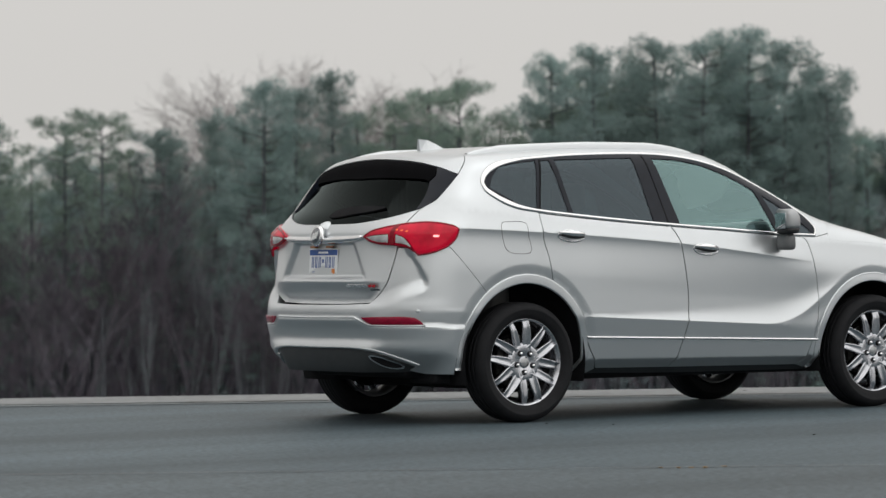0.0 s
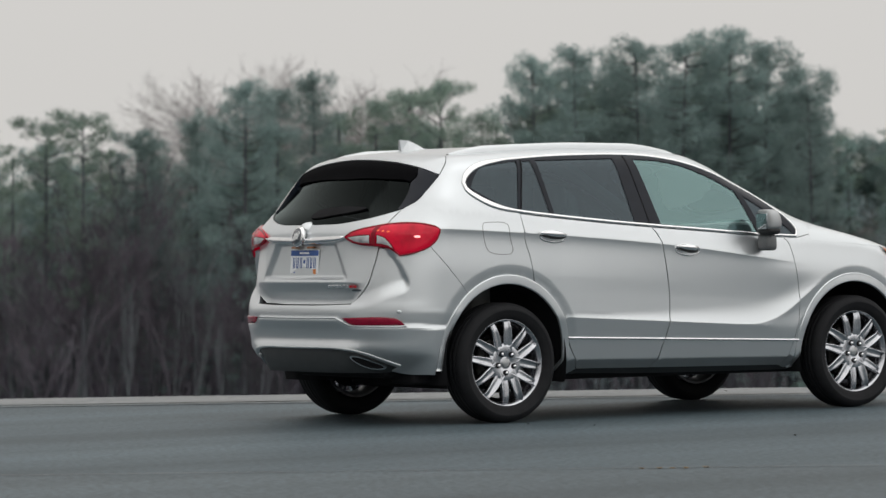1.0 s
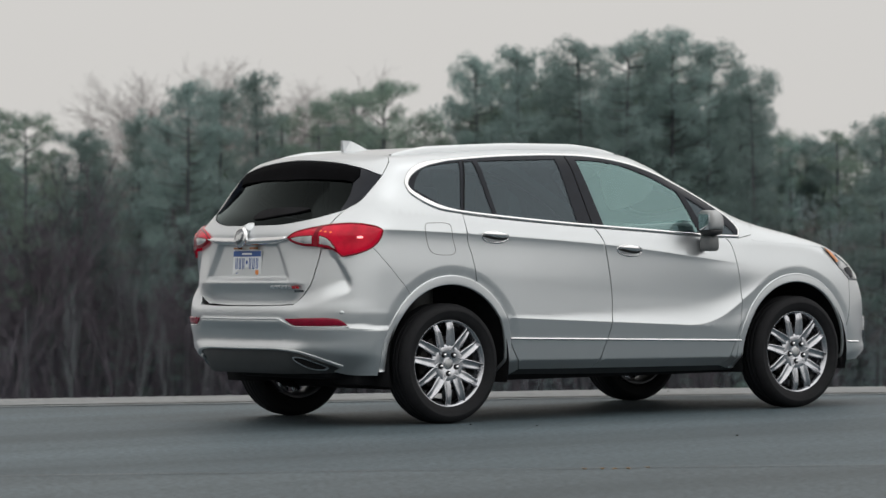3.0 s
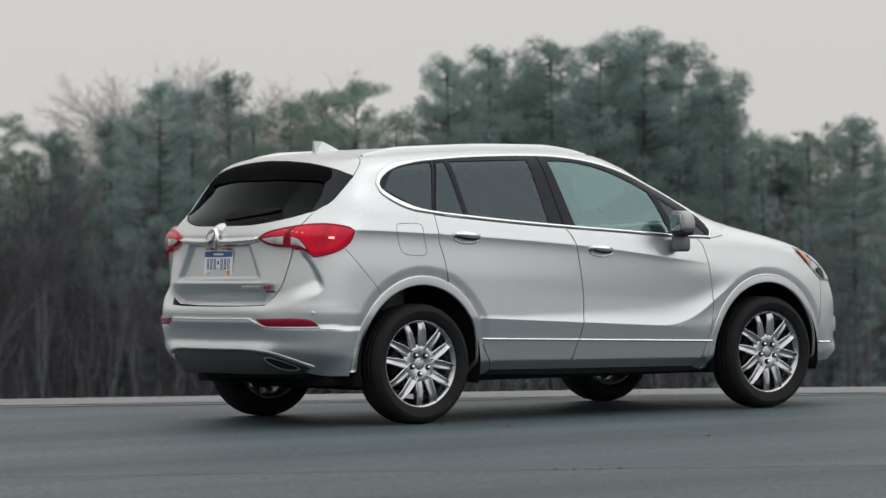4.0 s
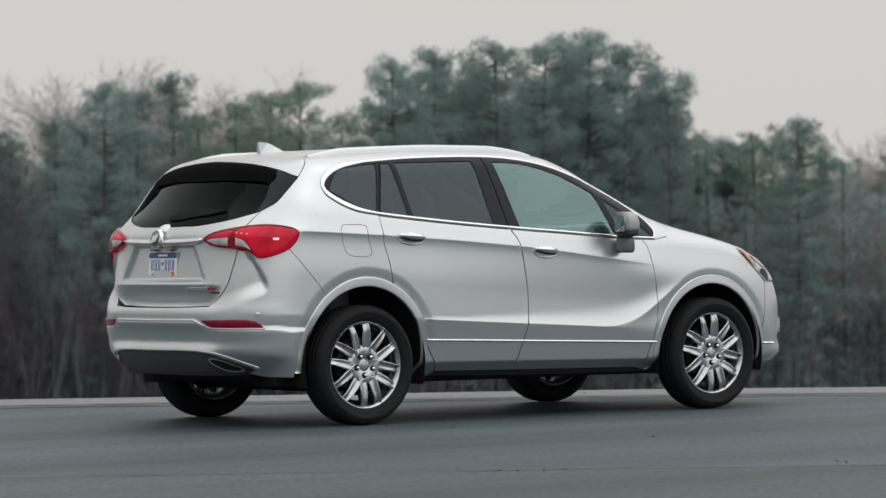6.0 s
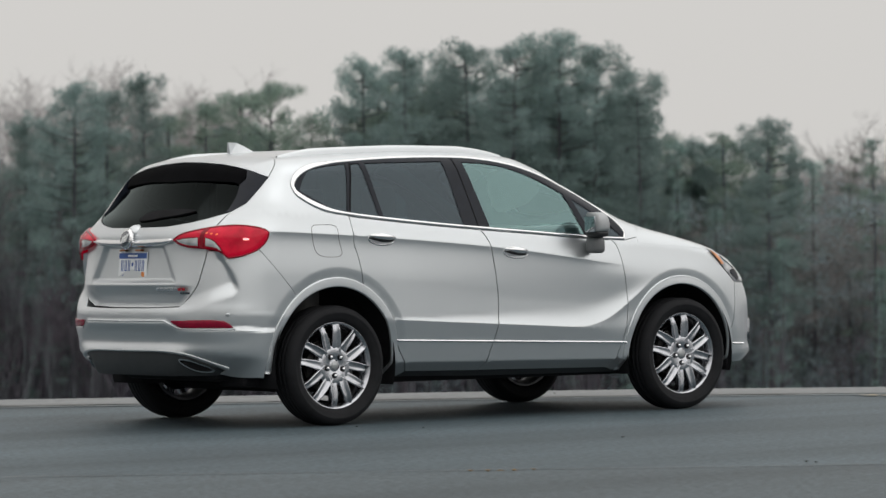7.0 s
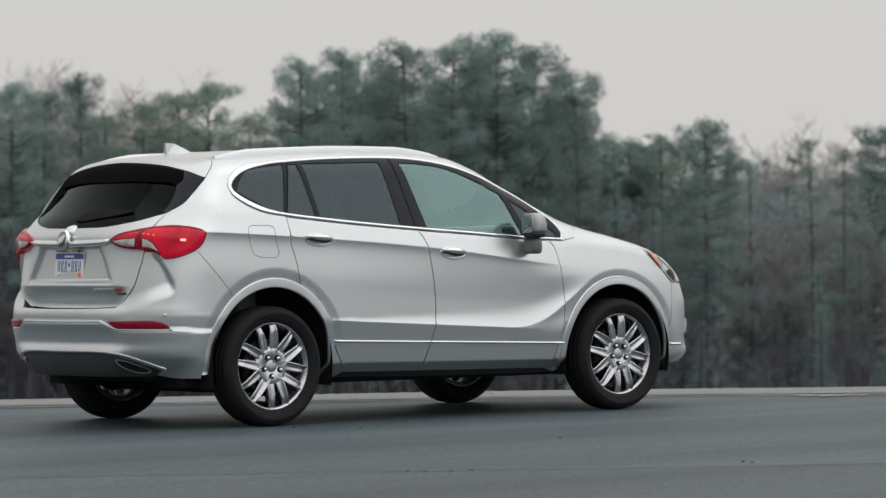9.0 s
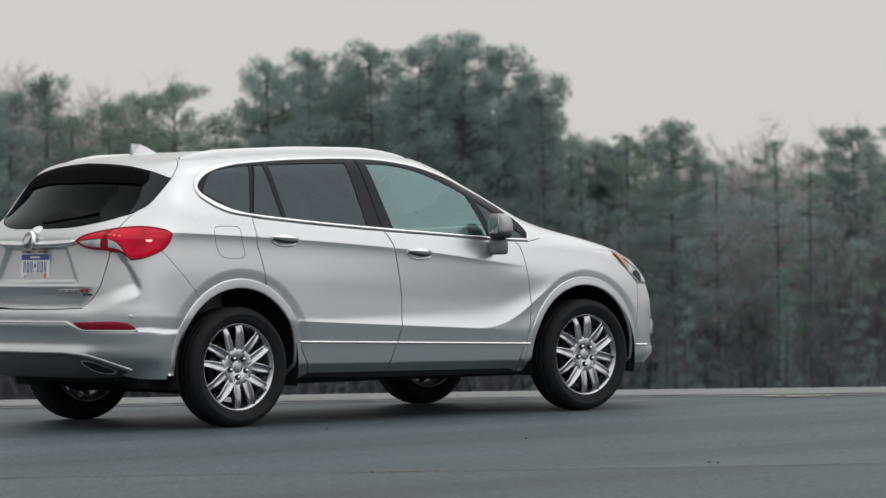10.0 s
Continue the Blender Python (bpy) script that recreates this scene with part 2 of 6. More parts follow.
for k, (s, w, n) in enumerate(((6.15, 0.11, 23.80), (6.28, 0.17, 23.74), (6.47, 0.06, 23.79), (6.55, 0.05, 23.76))):
    strip("trim", n, n + 0.10, s, s + w, 0.010, YELLOW, "worn remnant of a yellow painted line", 0.08, 24, 5 + k)


# ---- scraps on the asphalt ----
def scrap(s, n, size, mat, label, category, seed):
    rnd = random.Random(seed)
    bm = bmesh.new()
    bmesh.ops.create_icosphere(bm, subdivisions=1, radius=1)
    for v in bm.verts:
        v.co = Vector((v.co.x * size * rnd.uniform(0.6, 1.4), v.co.y * size * rnd.uniform(0.4, 0.9), v.co.z * size * 0.25 * rnd.uniform(0.5, 1.3)))
    me = bpy.data.meshes.new("scrap")
    low = min(v.co.z for v in bm.verts)
    for v in bm.verts:
        v.co.z -= low
    bm.to_mesh(me)
    bm.free()
    me.materials.append(mat)
    ob = new("leaf" if category == "leaf" else "pebble", me)
    ob.location = pave(s, n, 0.004)
    ob.rotation_euler[2] = rnd.uniform(0, 6)
    return tagged(ob, label, category, group=category + " scraps on the asphalt")


DRYLEAF = material("dry_leaf", (0.30, 0.19, 0.09), 0.8, spread=0.4, scale=30)
STONE = material("dark_pebble", (0.05, 0.05, 0.05), 0.8, spread=0.3, scale=40)
for k, (s, n) in enumerate(((2.38, 16.27), (2.46, 16.25), (2.52, 16.26), (2.58, 16.24), (2.68, 16.29))):
    scrap(s, n, 0.016, DRYLEAF, "small dry orange-brown leaf in the asphalt joint", "leaf", k)
for k, (s, n) in enumerate(((4.02, 16.47), (4.05, 16.41), (2.35, 20.6), (2.7, 20.3), (4.25, 24.9), (3.6, 18.9))):
    scrap(s, n, 0.014, STONE, "small dark pebble lying on the asphalt", "pebble", 20 + k)


# ---- the car's skin as one smooth solid: x ahead from the rear axle, y to its left, z up ----
def ease(a, b, v):
    s = np.clip((v - a) / (b - a), 0, 1)
    return s * s * (3 - 2 * s)


def spline(v, knots):
    """A monotone cubic through (place, value) knots, flat beyond its ends."""
    k = np.array(knots, float)
    X, Y = k[:, 0], k[:, 1]
    h = np.diff(X)
    d = np.diff(Y) / h
    m = np.zeros(len(X))
    m[0], m[-1] = d[0], d[-1]
    for i in range(1, len(X) - 1):
        if d[i - 1] * d[i] > 0:
            w1, w2 = 2 * h[i] + h[i - 1], h[i] + 2 * h[i - 1]
            m[i] = (w1 + w2) / (w1 / d[i - 1] + w2 / d[i])
    v = np.clip(v, X[0], X[-1])
    i = np.clip(np.searchsorted(X, v, side="right") - 1, 0, len(h) - 1)
    s = (v - X[i]) / h[i]
    return ((1 + 2 * s) * (1 - s) ** 2 * Y[i] + s * (1 - s) ** 2 * h[i] * m[i]
            + s * s * (3 - 2 * s) * Y[i + 1] + s * s * (s - 1) * h[i] * m[i + 1])


def smax(a, b, k):
    h = np.maximum(k - np.abs(a - b), 0) / k
    return np.maximum(a, b) + h * h * k / 4


PLAN = [(-1.0, 0.82), (-0.6, 0.872), (0.0, 0.905), (0.8, 0.915), (1.8, 0.915), (2.74, 0.905), (3.2, 0.87), (3.7, 0.80)]
CREASE = [(-0.9, 1.16), (-0.5, 1.148), (0.12, 1.118), (1.22, 1.039), (2.17, 0.929), (2.8, 0.86), (3.7, 0.80)]
BELT = [(-0.9, 1.28), (-0.15, 1.24), (0.065, 1.215), (0.85, 1.142), (1.92, 1.066), (2.4, 1.045), (3.7, 0.98)]


ARCHES = ((0.004, 0.428, 0.462, 1.245), (2.722, 0.432, 0.440, 1.225))


def ridge_height(x):
    return 0.612 - 0.052 * (x - 0.49)


def rise(x, z):
    """How far a place lies ahead of (below) the line in which the ridge climbs from the front door onto the wing."""
    return (x - 2.11) * 0.545 - (z - 0.593) * 0.839


def fold(x, z):
    """Signed distance above the ridge, whose corner before the front wheel is rounded."""
    return -smax(ridge_height(x) - z, rise(x, z), 0.13)


def half_width(x, z):
    zc, zb, ridge = spline(x, CREASE), spline(x, BELT), ridge_height(x)
    # below the ridge the flank leans under, ever more towards the sill
    blunt = 0.0012 + 0.030 * ease(1.98, 2.22, x)
    low = blunt * np.logaddexp(0, (ridge - z) / blunt)
    tail = 1 - ease(-0.34, -0.10, x)
    inset = (0.26 * low + 1.10 * np.clip(0.357 - 0.014 * (x - 0.6) - z, 0, None)) * (1 - tail) + (0.13 * low + 0.85 * np.clip(0.404 - 0.115 * (x + 0.46) - z, 0, None) * (1 - 0.8 * ease(-0.60, -0.475, x))) * tail
    # a hollow above the ridge that widens forwards
    wide = np.clip(0.010 + 0.088 * (x - 0.49), 0.010, 0.13)
    inset = inset + 0.145 * wide * (1 - (1 - np.clip(fold(x, z) / wide, 0, 1)) ** 2) * (1 - ease(ridge + 0.14, zc - 0.03, z))
    # shoulder: undercut below the crease, leaning in above it
    fade = (1 - ease(1.9, 2.35, x)) * ease(-0.75, -0.4, x)
    below = np.clip(zc - z, 0, None)
    inset = inset + 0.0065 * fade * (1 - np.exp(-below / 0.020)) * (1 - 1.3 * ease(0.02, 0.26, below))
    soft = 0.003 + 0.06 * ease(1.75, 2.4, x)
    above = soft * np.logaddexp(0, (z - zc) / soft)
    inset = inset + 0.047 * np.tanh(above / 0.19)
    # glasshouse
    up = np.clip(z - zb, 0, None)
    inset = inset + 0.12 * up + 0.30 * up ** 2 + 0.07 * ease(0.1, -0.7, x) * ease(0.0, 0.25, up)
    # the sheet folds in round the wheel arches and ahead of the rising ridge
    turned = 0.015 * (1 - np.exp(-np.clip(-fold(x, z), 0, None) / 0.06)) * (1 - ease(2.36, 2.56, x)) * ease(-0.05, 0.13, z - ridge)
    for cx, a, b, outer in ARCHES:
        r = np.sqrt(((x - cx) / a) ** 2 + ((z - 0.36) / b) ** 2)
        turned = smax(turned, 0.0125 * np.clip((outer - r) / 0.13, 0, 1) * ease(0.30, 0.50, z), 0.003)
    inset = inset + turned
    return spline(x, PLAN) - inset


ROOF = [(-0.95, 1.50), (-0.62, 1.575), (-0.42, 1.597), (-0.1, 1.628), (0.3, 1.650), (0.7, 1.662), (1.1, 1.660), (1.5, 1.635), (1.72, 1.575),
        (1.94, 1.470), (2.16, 1.365), (2.38, 1.265), (2.63, 1.185), (2.89, 1.125), (3.08, 1.077), (3.27, 1.005), (3.5, 0.89), (3.72, 0.72)]


def roof_height(x, y):
    a = np.abs(y)
    bow = 0.12 * ease(1.2, 1.8, x) * a ** 2 * 1.0
    return spline(x + bow, ROOF) - (0.085 - 0.02 * ease(2.3, 2.7, x)) * a ** 2


REAR = [(0.15, -0.68), (0.25, -0.80), (0.33, -0.875), (0.42, -0.900), (0.455, -0.902), (0.50, -0.876), (0.56, -0.890), (0.625, -0.923), (0.66, -0.926), (0.70, -0.923), (0.725, -0.902), (0.76, -0.889), (0.835, -0.887), (0.86, -0.882),
        (1.06, -0.855), (1.12, -0.853), (1.20, -0.80), (1.30, -0.71), (1.52, -0.55), (1.70, -0.42)]
CORNER = [(0.15, -0.60), (0.25, -0.705), (0.33, -0.778), (0.420, -0.872), (0.445, -0.882), (0.50, -0.888), (0.62, -0.908), (0.72, -0.899), (0.86, -0.882),
          (1.06, -0.855), (1.12, -0.853), (1.20, -0.80), (1.30, -0.71), (1.52, -0.55), (1.70, -0.42)]
NOSE = [(0.15, 3.50), (0.30, 3.63), (0.36, 3.68), (0.42, 3.66), (0.62, 3.66), (0.80, 3.63), (0.95, 3.56), (1.2, 3.4)]


def skin(p):
    x, y, z = p[..., 0], p[..., 1], p[..., 2]
    a = np.abs(y)
    side = a - half_width(x, z)
    top = (z - roof_height(x, y)) * 0.9
    calm = 0.80 * ease(0.42, 0.64, a)
    rear = (spline(z, REAR) * (1 - calm) + spline(z, CORNER) * calm + (0.12 + 0.07 * ease(1.1, 1.3, z)) * (a / 0.8) ** 2 - x) * (1 - 0.2 * ease(1.1, 1.3, z))
    nose = x - spline(z, NOSE) + 0.25 * (a / 0.8) ** 2.4
    floor = 0.21 - z
    f = smax(side, top, 0.10 - 0.04 * ease(2.3, 2.8, x))
    f = smax(f, rear, 0.28 - 0.16 * ease(1.15, 1.35, z))
    f = smax(f, nose, 0.22)
    return smax(f, floor, 0.03)


def skin_normal(p, e=0.002):
    g = np.stack([skin(p + d) - skin(p - d) for d in np.eye(3) * e], -1)
    return g / np.maximum(np.linalg.norm(g, axis=-1, keepdims=True), 1e-9)


def cast(start, way, reach=4.0, steps=220, level=0.0):
    """First meeting of rays with the skin's level: places, and whether they meet it."""
    start, way = np.broadcast_arrays(np.asarray(start, float), np.asarray(way, float))
    lo = np.zeros(start.shape[0])
    hi = np.full(start.shape[0], float(reach))
    found = np.zeros(start.shape[0], bool)
    step = reach / steps
    for i in range(1, steps + 1):
        d = i * step
        inside = (skin(start + way * d) < level) & ~found
        hi[inside], lo[inside] = d, d - step
        found |= inside
    for _ in range(26):
        mid = (lo + hi) / 2
        inside = skin(start + way * mid[:, None]) < level
        hi = np.where(inside, mid, hi)
        lo = np.where(inside, lo, mid)
    return start + way * hi[:, None], found
from mathutils.geometry import delaunay_2d_cdt


# ---- panels cut out of the skin ----
def rays(uv, view):
    """Start and way of the rays that reach the skin: over (round the long axis), rear and nose (round an upright axis)."""
    a, v = uv[:, 0] / 0.8, uv[:, 1]
    if view == "over":      # u: angle from upright to the car's right, v: x
        way = np.stack([0 * a, np.sin(a), -np.cos(a)], -1)
        mid = np.stack([v, 0 * a, 0 * a + 0.5], -1)
    else:
        sign, x0 = (1, -0.2) if view == "rear" else (-1, 2.9)
        way = np.stack([sign * np.cos(a), np.sin(a), 0 * a], -1)
        mid = np.stack([0 * a + x0, 0 * a, v], -1)
    return mid - 2.0 * way, way


def to_uv(p, view):
    p = np.asarray(p, float)
    if view == "over":
        return np.stack([0.8 * np.arctan2(-p[:, 1], p[:, 2] - 0.5), p[:, 0]], -1)
    if view == "rear":
        return np.stack([0.8 * np.arctan2(-p[:, 1], -0.2 - p[:, 0]), p[:, 2]], -1)
    return np.stack([0.8 * np.arctan2(-p[:, 1], p[:, 0] - 2.9), p[:, 2]], -1)


def side_pts(pts):
    """Points on the car's right flank from (x, z)."""
    q = np.array([(x, -1.3, z) for x, z in pts])
    return cast(q, np.array([0.0, 1.0, 0.0]), 1.3, 90)[0]


def top_pts(pts):
    q = np.array([(x, y, 2.2) for x, y in pts])
    return cast(q, np.array([0.0, 0.0, -1.0]), 2.0, 120)[0]


def rear_pts(pts):
    q = np.array([(-1.6, y, z) for y, z in pts])
    return cast(q, np.array([1.0, 0.0, 0.0]), 2.0, 120)[0]


def nose_pts(pts):
    q = np.array([(4.4, y, z) for y, z in pts])
    return cast(q, np.array([-1.0, 0.0, 0.0]), 2.0, 120)[0]


def smooth_line(pts, step=0.02, closed=False):
    """A soft curve through points (2D or 3D), resampled about every step metres."""
    p = np.asarray(pts, float)
    if len(p) == 2 and not closed:
        k = max(1, int(np.linalg.norm(p[1] - p[0]) / step))
        return p[0] + (p[1] - p[0]) * np.linspace(0, 1, k + 1)[:, None]
    ext = np.vstack([p[-1], p, p[0], p[1]]) if closed else np.vstack([2 * p[0] - p[1], p, 2 * p[-1] - p[-2]])
    out = []
    for i in range(1, len(ext) - 2):
        a, b, c, d = ext[i - 1:i + 3]
        k = max(1, int(np.linalg.norm(c - b) / step))
        for s in np.arange(k) / k:
            ta, tb, tc = np.sqrt(np.linalg.norm(b - a)) + 1e-6, np.sqrt(np.linalg.norm(c - b)) + 1e-6, np.sqrt(np.linalg.norm(d - c)) + 1e-6
            m1 = tb * ((b - a) / ta - (c - a) / (ta + tb) + (c - b) / tb)
            m2 = tb * ((c - b) / tb - (d - b) / (tb + tc) + (d - c) / tc)
            out.append((2 * s ** 3 - 3 * s * s + 1) * b + (s ** 3 - 2 * s * s + s) * m1 + (3 * s * s - 2 * s ** 3) * c + (s ** 3 - s * s) * m2)
    if not closed:
        out.append(p[-1])
    return np.array(out)


def joined(*lines):
    """One closed outline out of several lines laid end to end."""
    out = [np.asarray(lines[0], float)]
    for l in lines[1:]:
        l = np.asarray(l, float)
        out.append(l[1:] if np.linalg.norm(l[0] - out[-1][-1]) < 0.004 else l)
    p = np.vstack(out)
    keep = np.linalg.norm(p - np.roll(p, 1, 0), axis=1) > 0.0015
    return p[keep]


def area(p):
    q = np.roll(p, -1, 0)
    return 0.5 * np.sum(p[:, 0] * q[:, 1] - q[:, 0] * p[:, 1])


def shrink(p, g):
    """Move a closed 2D outline inwards by g."""
    if np.ndim(g) == 0 and g == 0:
        return p
    a, b = np.roll(p, 1, 0), np.roll(p, -1, 0)
    t1, t2 = p - a, b - p
    t1 /= np.linalg.norm(t1, axis=1, keepdims=True) + 1e-9
    t2 /= np.linalg.norm(t2, axis=1, keepdims=True) + 1e-9
    n1, n2 = np.stack([-t1[:, 1], t1[:, 0]], -1), np.stack([-t2[:, 1], t2[:, 0]], -1)
    m = n1 + n2
    m /= np.maximum(np.linalg.norm(m, axis=1, keepdims=True), 0.6)
    c = np.clip(np.sum(m * n1, axis=1, keepdims=True), 0.55, 1)
    return p + m / c * g * (1 if area(p) > 0 else -1)


def within(q, loops):
    inside = np.zeros(len(q), bool)
    for p in loops:
        b = np.roll(p, -1, 0)
        for (x1, y1), (x2, y2) in zip(p, b):
            if y1 == y2:
                continue
            hit = ((q[:, 1] < y1) != (q[:, 1] < y2)) & (q[:, 0] < (x2 - x1) * (q[:, 1] - y1) / (y2 - y1) + x1)
            inside ^= hit
    return inside


LINES = {}


def flank_lines():
    """The creases of the flank (shoulder, ridge, arch folds, tuck), with close lines on each side."""
    if not LINES:
        xs = np.arange(-0.85, 3.1, 0.02)
        zc = spline(xs, CREASE)
        for k, dz in enumerate((-0.09, -0.06, -0.035, -0.018, -0.009, -0.003, 0.003, 0.010, 0.02)):
            LINES["crease%d" % k] = side_pts(np.stack([xs, zc + dz], -1))
        xs = np.arange(0.3, 2.40, 0.02)
        for k, c in enumerate((-0.014, -0.004, 0.004, 0.03, 0.06, 0.09, 0.12)):
            lo, hi = np.full(len(xs), 0.35), np.full(len(xs), 1.2)
            for _ in range(30):
                mid = (lo + hi) / 2
                under = fold(xs, mid) < c
                lo, hi = np.where(under, mid, lo), np.where(under, hi, mid)
            LINES["ridge%d" % k] = side_pts(np.stack([xs, lo], -1))
        for k, (cx, a, b, outer) in enumerate(ARCHES):
            w = np.radians(np.arange(14, 167, 3.0))
            for j, d in enumerate((-0.012, 0.012)):
                LINES["arch%d%d" % (k, j)] = side_pts(np.stack([cx + a * (outer + d) * np.cos(w), 0.36 + b * (outer + d) * np.sin(w)], -1))
        xs = np.arange(-0.80, -0.44, 0.02)
        for k, d in enumerate((-0.05, -0.02, 0.0, 0.012)):
            LINES["rear_tuck%d" % k] = side_pts(np.stack([xs, 0.404 - 0.115 * (xs + 0.46) + d], -1))
        xs = np.arange(0.5, 2.2, 0.03)
        for k, d in enumerate((-0.008, 0.0, 0.008)):
            LINES["tuck%d" % k] = side_pts(np.stack([xs, 0.357 - 0.014 * (xs - 0.6) + d], -1))
    return list(LINES.values())


def skin_panel(outlines, view, level=0.0, thick=0.02, gap=0.002, step=0.025, crown=0.0, shape=None, lines=None):
    """Verts, faces and corner normals of a sheet cut out of the skin along closed 3D outlines (the first is the rim, others are holes), with turned-in edges."""
    loops = [to_uv(o, view) for o in outlines]
    loops = [shrink(l, gap if i == 0 else -gap) for i, l in enumerate(loops)]
    lo, hi = loops[0].min(0), loops[0].max(0)
    gx, gy = np.meshgrid(np.arange(lo[0] + step / 2, hi[0], step), np.arange(lo[1] + step / 2, hi[1], step))
    gx = gx + (np.arange(gx.shape[0]) % 2)[:, None] * step / 2
    grid = np.stack([gx.ravel(), gy.ravel()], -1)
    grid = grid[within(grid, loops)]
    rim = np.vstack(loops)
    far = np.ones(len(grid), bool)
    for i in range(0, len(grid), 500):
        far[i:i + 500] = np.min(np.sum((grid[i:i + 500, None] - rim[None]) ** 2, -1), 1) > (0.45 * step) ** 2
    grid = grid[far]
    # crease lines become edges of the sheet
    if lines is None:
        lines = flank_lines() if view == "over" else []
    strokes = []
    for line in lines:
        q = to_uv(line, view)
        ok = within(q, loops)
        ok &= np.array([np.min(np.sum((rim - r) ** 2, 1)) for r in q]) > (0.3 * step) ** 2
        strokes.append((q, ok))
        if len(grid) and ok.any():
            grid = grid[np.array([np.min(np.sum((q[ok] - r) ** 2, 1)) for r in grid]) > (0.35 * step) ** 2]
    edges, base = [], 0
    for l in loops:
        edges += [(base + i, base + (i + 1) % len(l)) for i in range(len(l))]
        base += len(l)
    pts = np.vstack([rim, grid])
    for q, ok in strokes:
        place = np.cumsum(ok) - 1 + len(pts)
        edges += [(int(place[i]), int(place[i + 1])) for i in range(len(q) - 1) if ok[i] and ok[i + 1]]
        pts = np.vstack([pts, q[ok]])
    got = delaunay_2d_cdt([Vector(p) for p in pts], edges, [], 0, 1e-6)
    uv = np.array([tuple(v) for v in got[0]])
    tri = np.array([tuple(f) for f in got[2]], int)
    tri = tri[within(uv[tri].mean(1), loops)]
    start, way = rays(uv, view)
    lift = np.full(len(uv), float(level))
    if shape is not None:
        p0, _ = cast(start, way, 2.0, 70)
        lift = lift + shape(p0)
    if crown:
        d = np.sqrt(np.array([np.min(np.sum((rim - q) ** 2, 1)) for q in uv]))
        lift = lift + crown * (1 - np.clip(1 - d / max(3 * abs(crown), 0.004), 0, 1) ** 2)
    pos, _ = cast(start, way, 2.0, 70, lift)
    nrm = skin_normal(pos)
    flat = np.cross(pos[tri[:, 1]] - pos[tri[:, 0]], pos[tri[:, 2]] - pos[tri[:, 0]])
    flip = np.sum(flat * nrm[tri].mean(1), 1) < 0
    tri[flip] = tri[flip][:, ::-1]
    if shape is not None or crown:
        acc = np.zeros_like(pos)
        flat = np.cross(pos[tri[:, 1]] - pos[tri[:, 0]], pos[tri[:, 2]] - pos[tri[:, 0]])
        for k in range(3):
            np.add.at(acc, tri[:, k], flat)
        nrm = acc / np.maximum(np.linalg.norm(acc, axis=1, keepdims=True), 1e-12)
    faces = [tuple(int(i) for i in f) for f in tri]
    corner = [nrm[i] for f in tri for i in f]
    count = {}
    for f in faces:
        for i in range(3):
            e = (f[i], f[(i + 1) % 3])
            count[e] = count.get(e, 0) + 1
    border = [e for e in count if (e[1], e[0]) not in count]
    verts = [tuple(p) for p in pos]
    twin = {}
    for e in border:
        for i in e:
            if i not in twin:
                twin[i] = len(verts)
                verts.append(tuple(pos[i] - nrm[i] * thick))
    for a, b in border:
        f = (b, a, twin[a], twin[b])
        P = [np.array(verts[i]) for i in f]
        fn = np.cross(P[1] - P[0], P[2] - P[1])
        fn = fn / max(np.linalg.norm(fn), 1e-12)
        faces.append(f)
        corner += [fn] * 4
    return np.array(verts), faces, np.array(corner)


def lay(name, data, mat, parent, label="", mirror=False):
    """Link a panel as a mesh object; mirror: on the car's left."""
    verts, faces, corner = data
    if mirror:
        verts = verts * (1, -1, 1)
        new_faces, new_corner, i = [], [], 0
        for f in faces:
            k = len(f)
            new_faces.append(tuple(reversed(f)))
            if corner is not None:
                new_corner += [corner[i + j] * (1, -1, 1) for j in reversed(range(k))]
            i += k
        faces, corner = new_faces, new_corner if corner is not None else None
    ob = mesh_object(name, verts, faces, mat, parent, label)
    if corner is not None:
        ob.data.normals_split_custom_set([tuple(n) for n in corner])
    return ob


def both(name, data, mat, parents, label=""):
    """The same panel on the car's right and left; parents: one for each side."""
    if not isinstance(parents, tuple):
        parents = (parents, parents)
    return lay(name, data, mat, parents[0], label), lay(name, data, mat, parents[1], label, True)


def solid(name, verts_of, mat, parents, label="", sides=(1, -1)):
    """A bmesh-built part on the right (and mirrored on the left)."""
    out = []
    if not isinstance(parents, tuple):
        parents = (parents, parents)
    for sign, parent in zip(sides, parents):
        bm = verts_of()
        if sign < 0:
            bmesh.ops.scale(bm, vec=(1, -1, 1), verts=bm.verts)
            bmesh.ops.reverse_faces(bm, faces=bm.faces)
        out.append(part(name, bm, mat, parent, label, True))
    return out


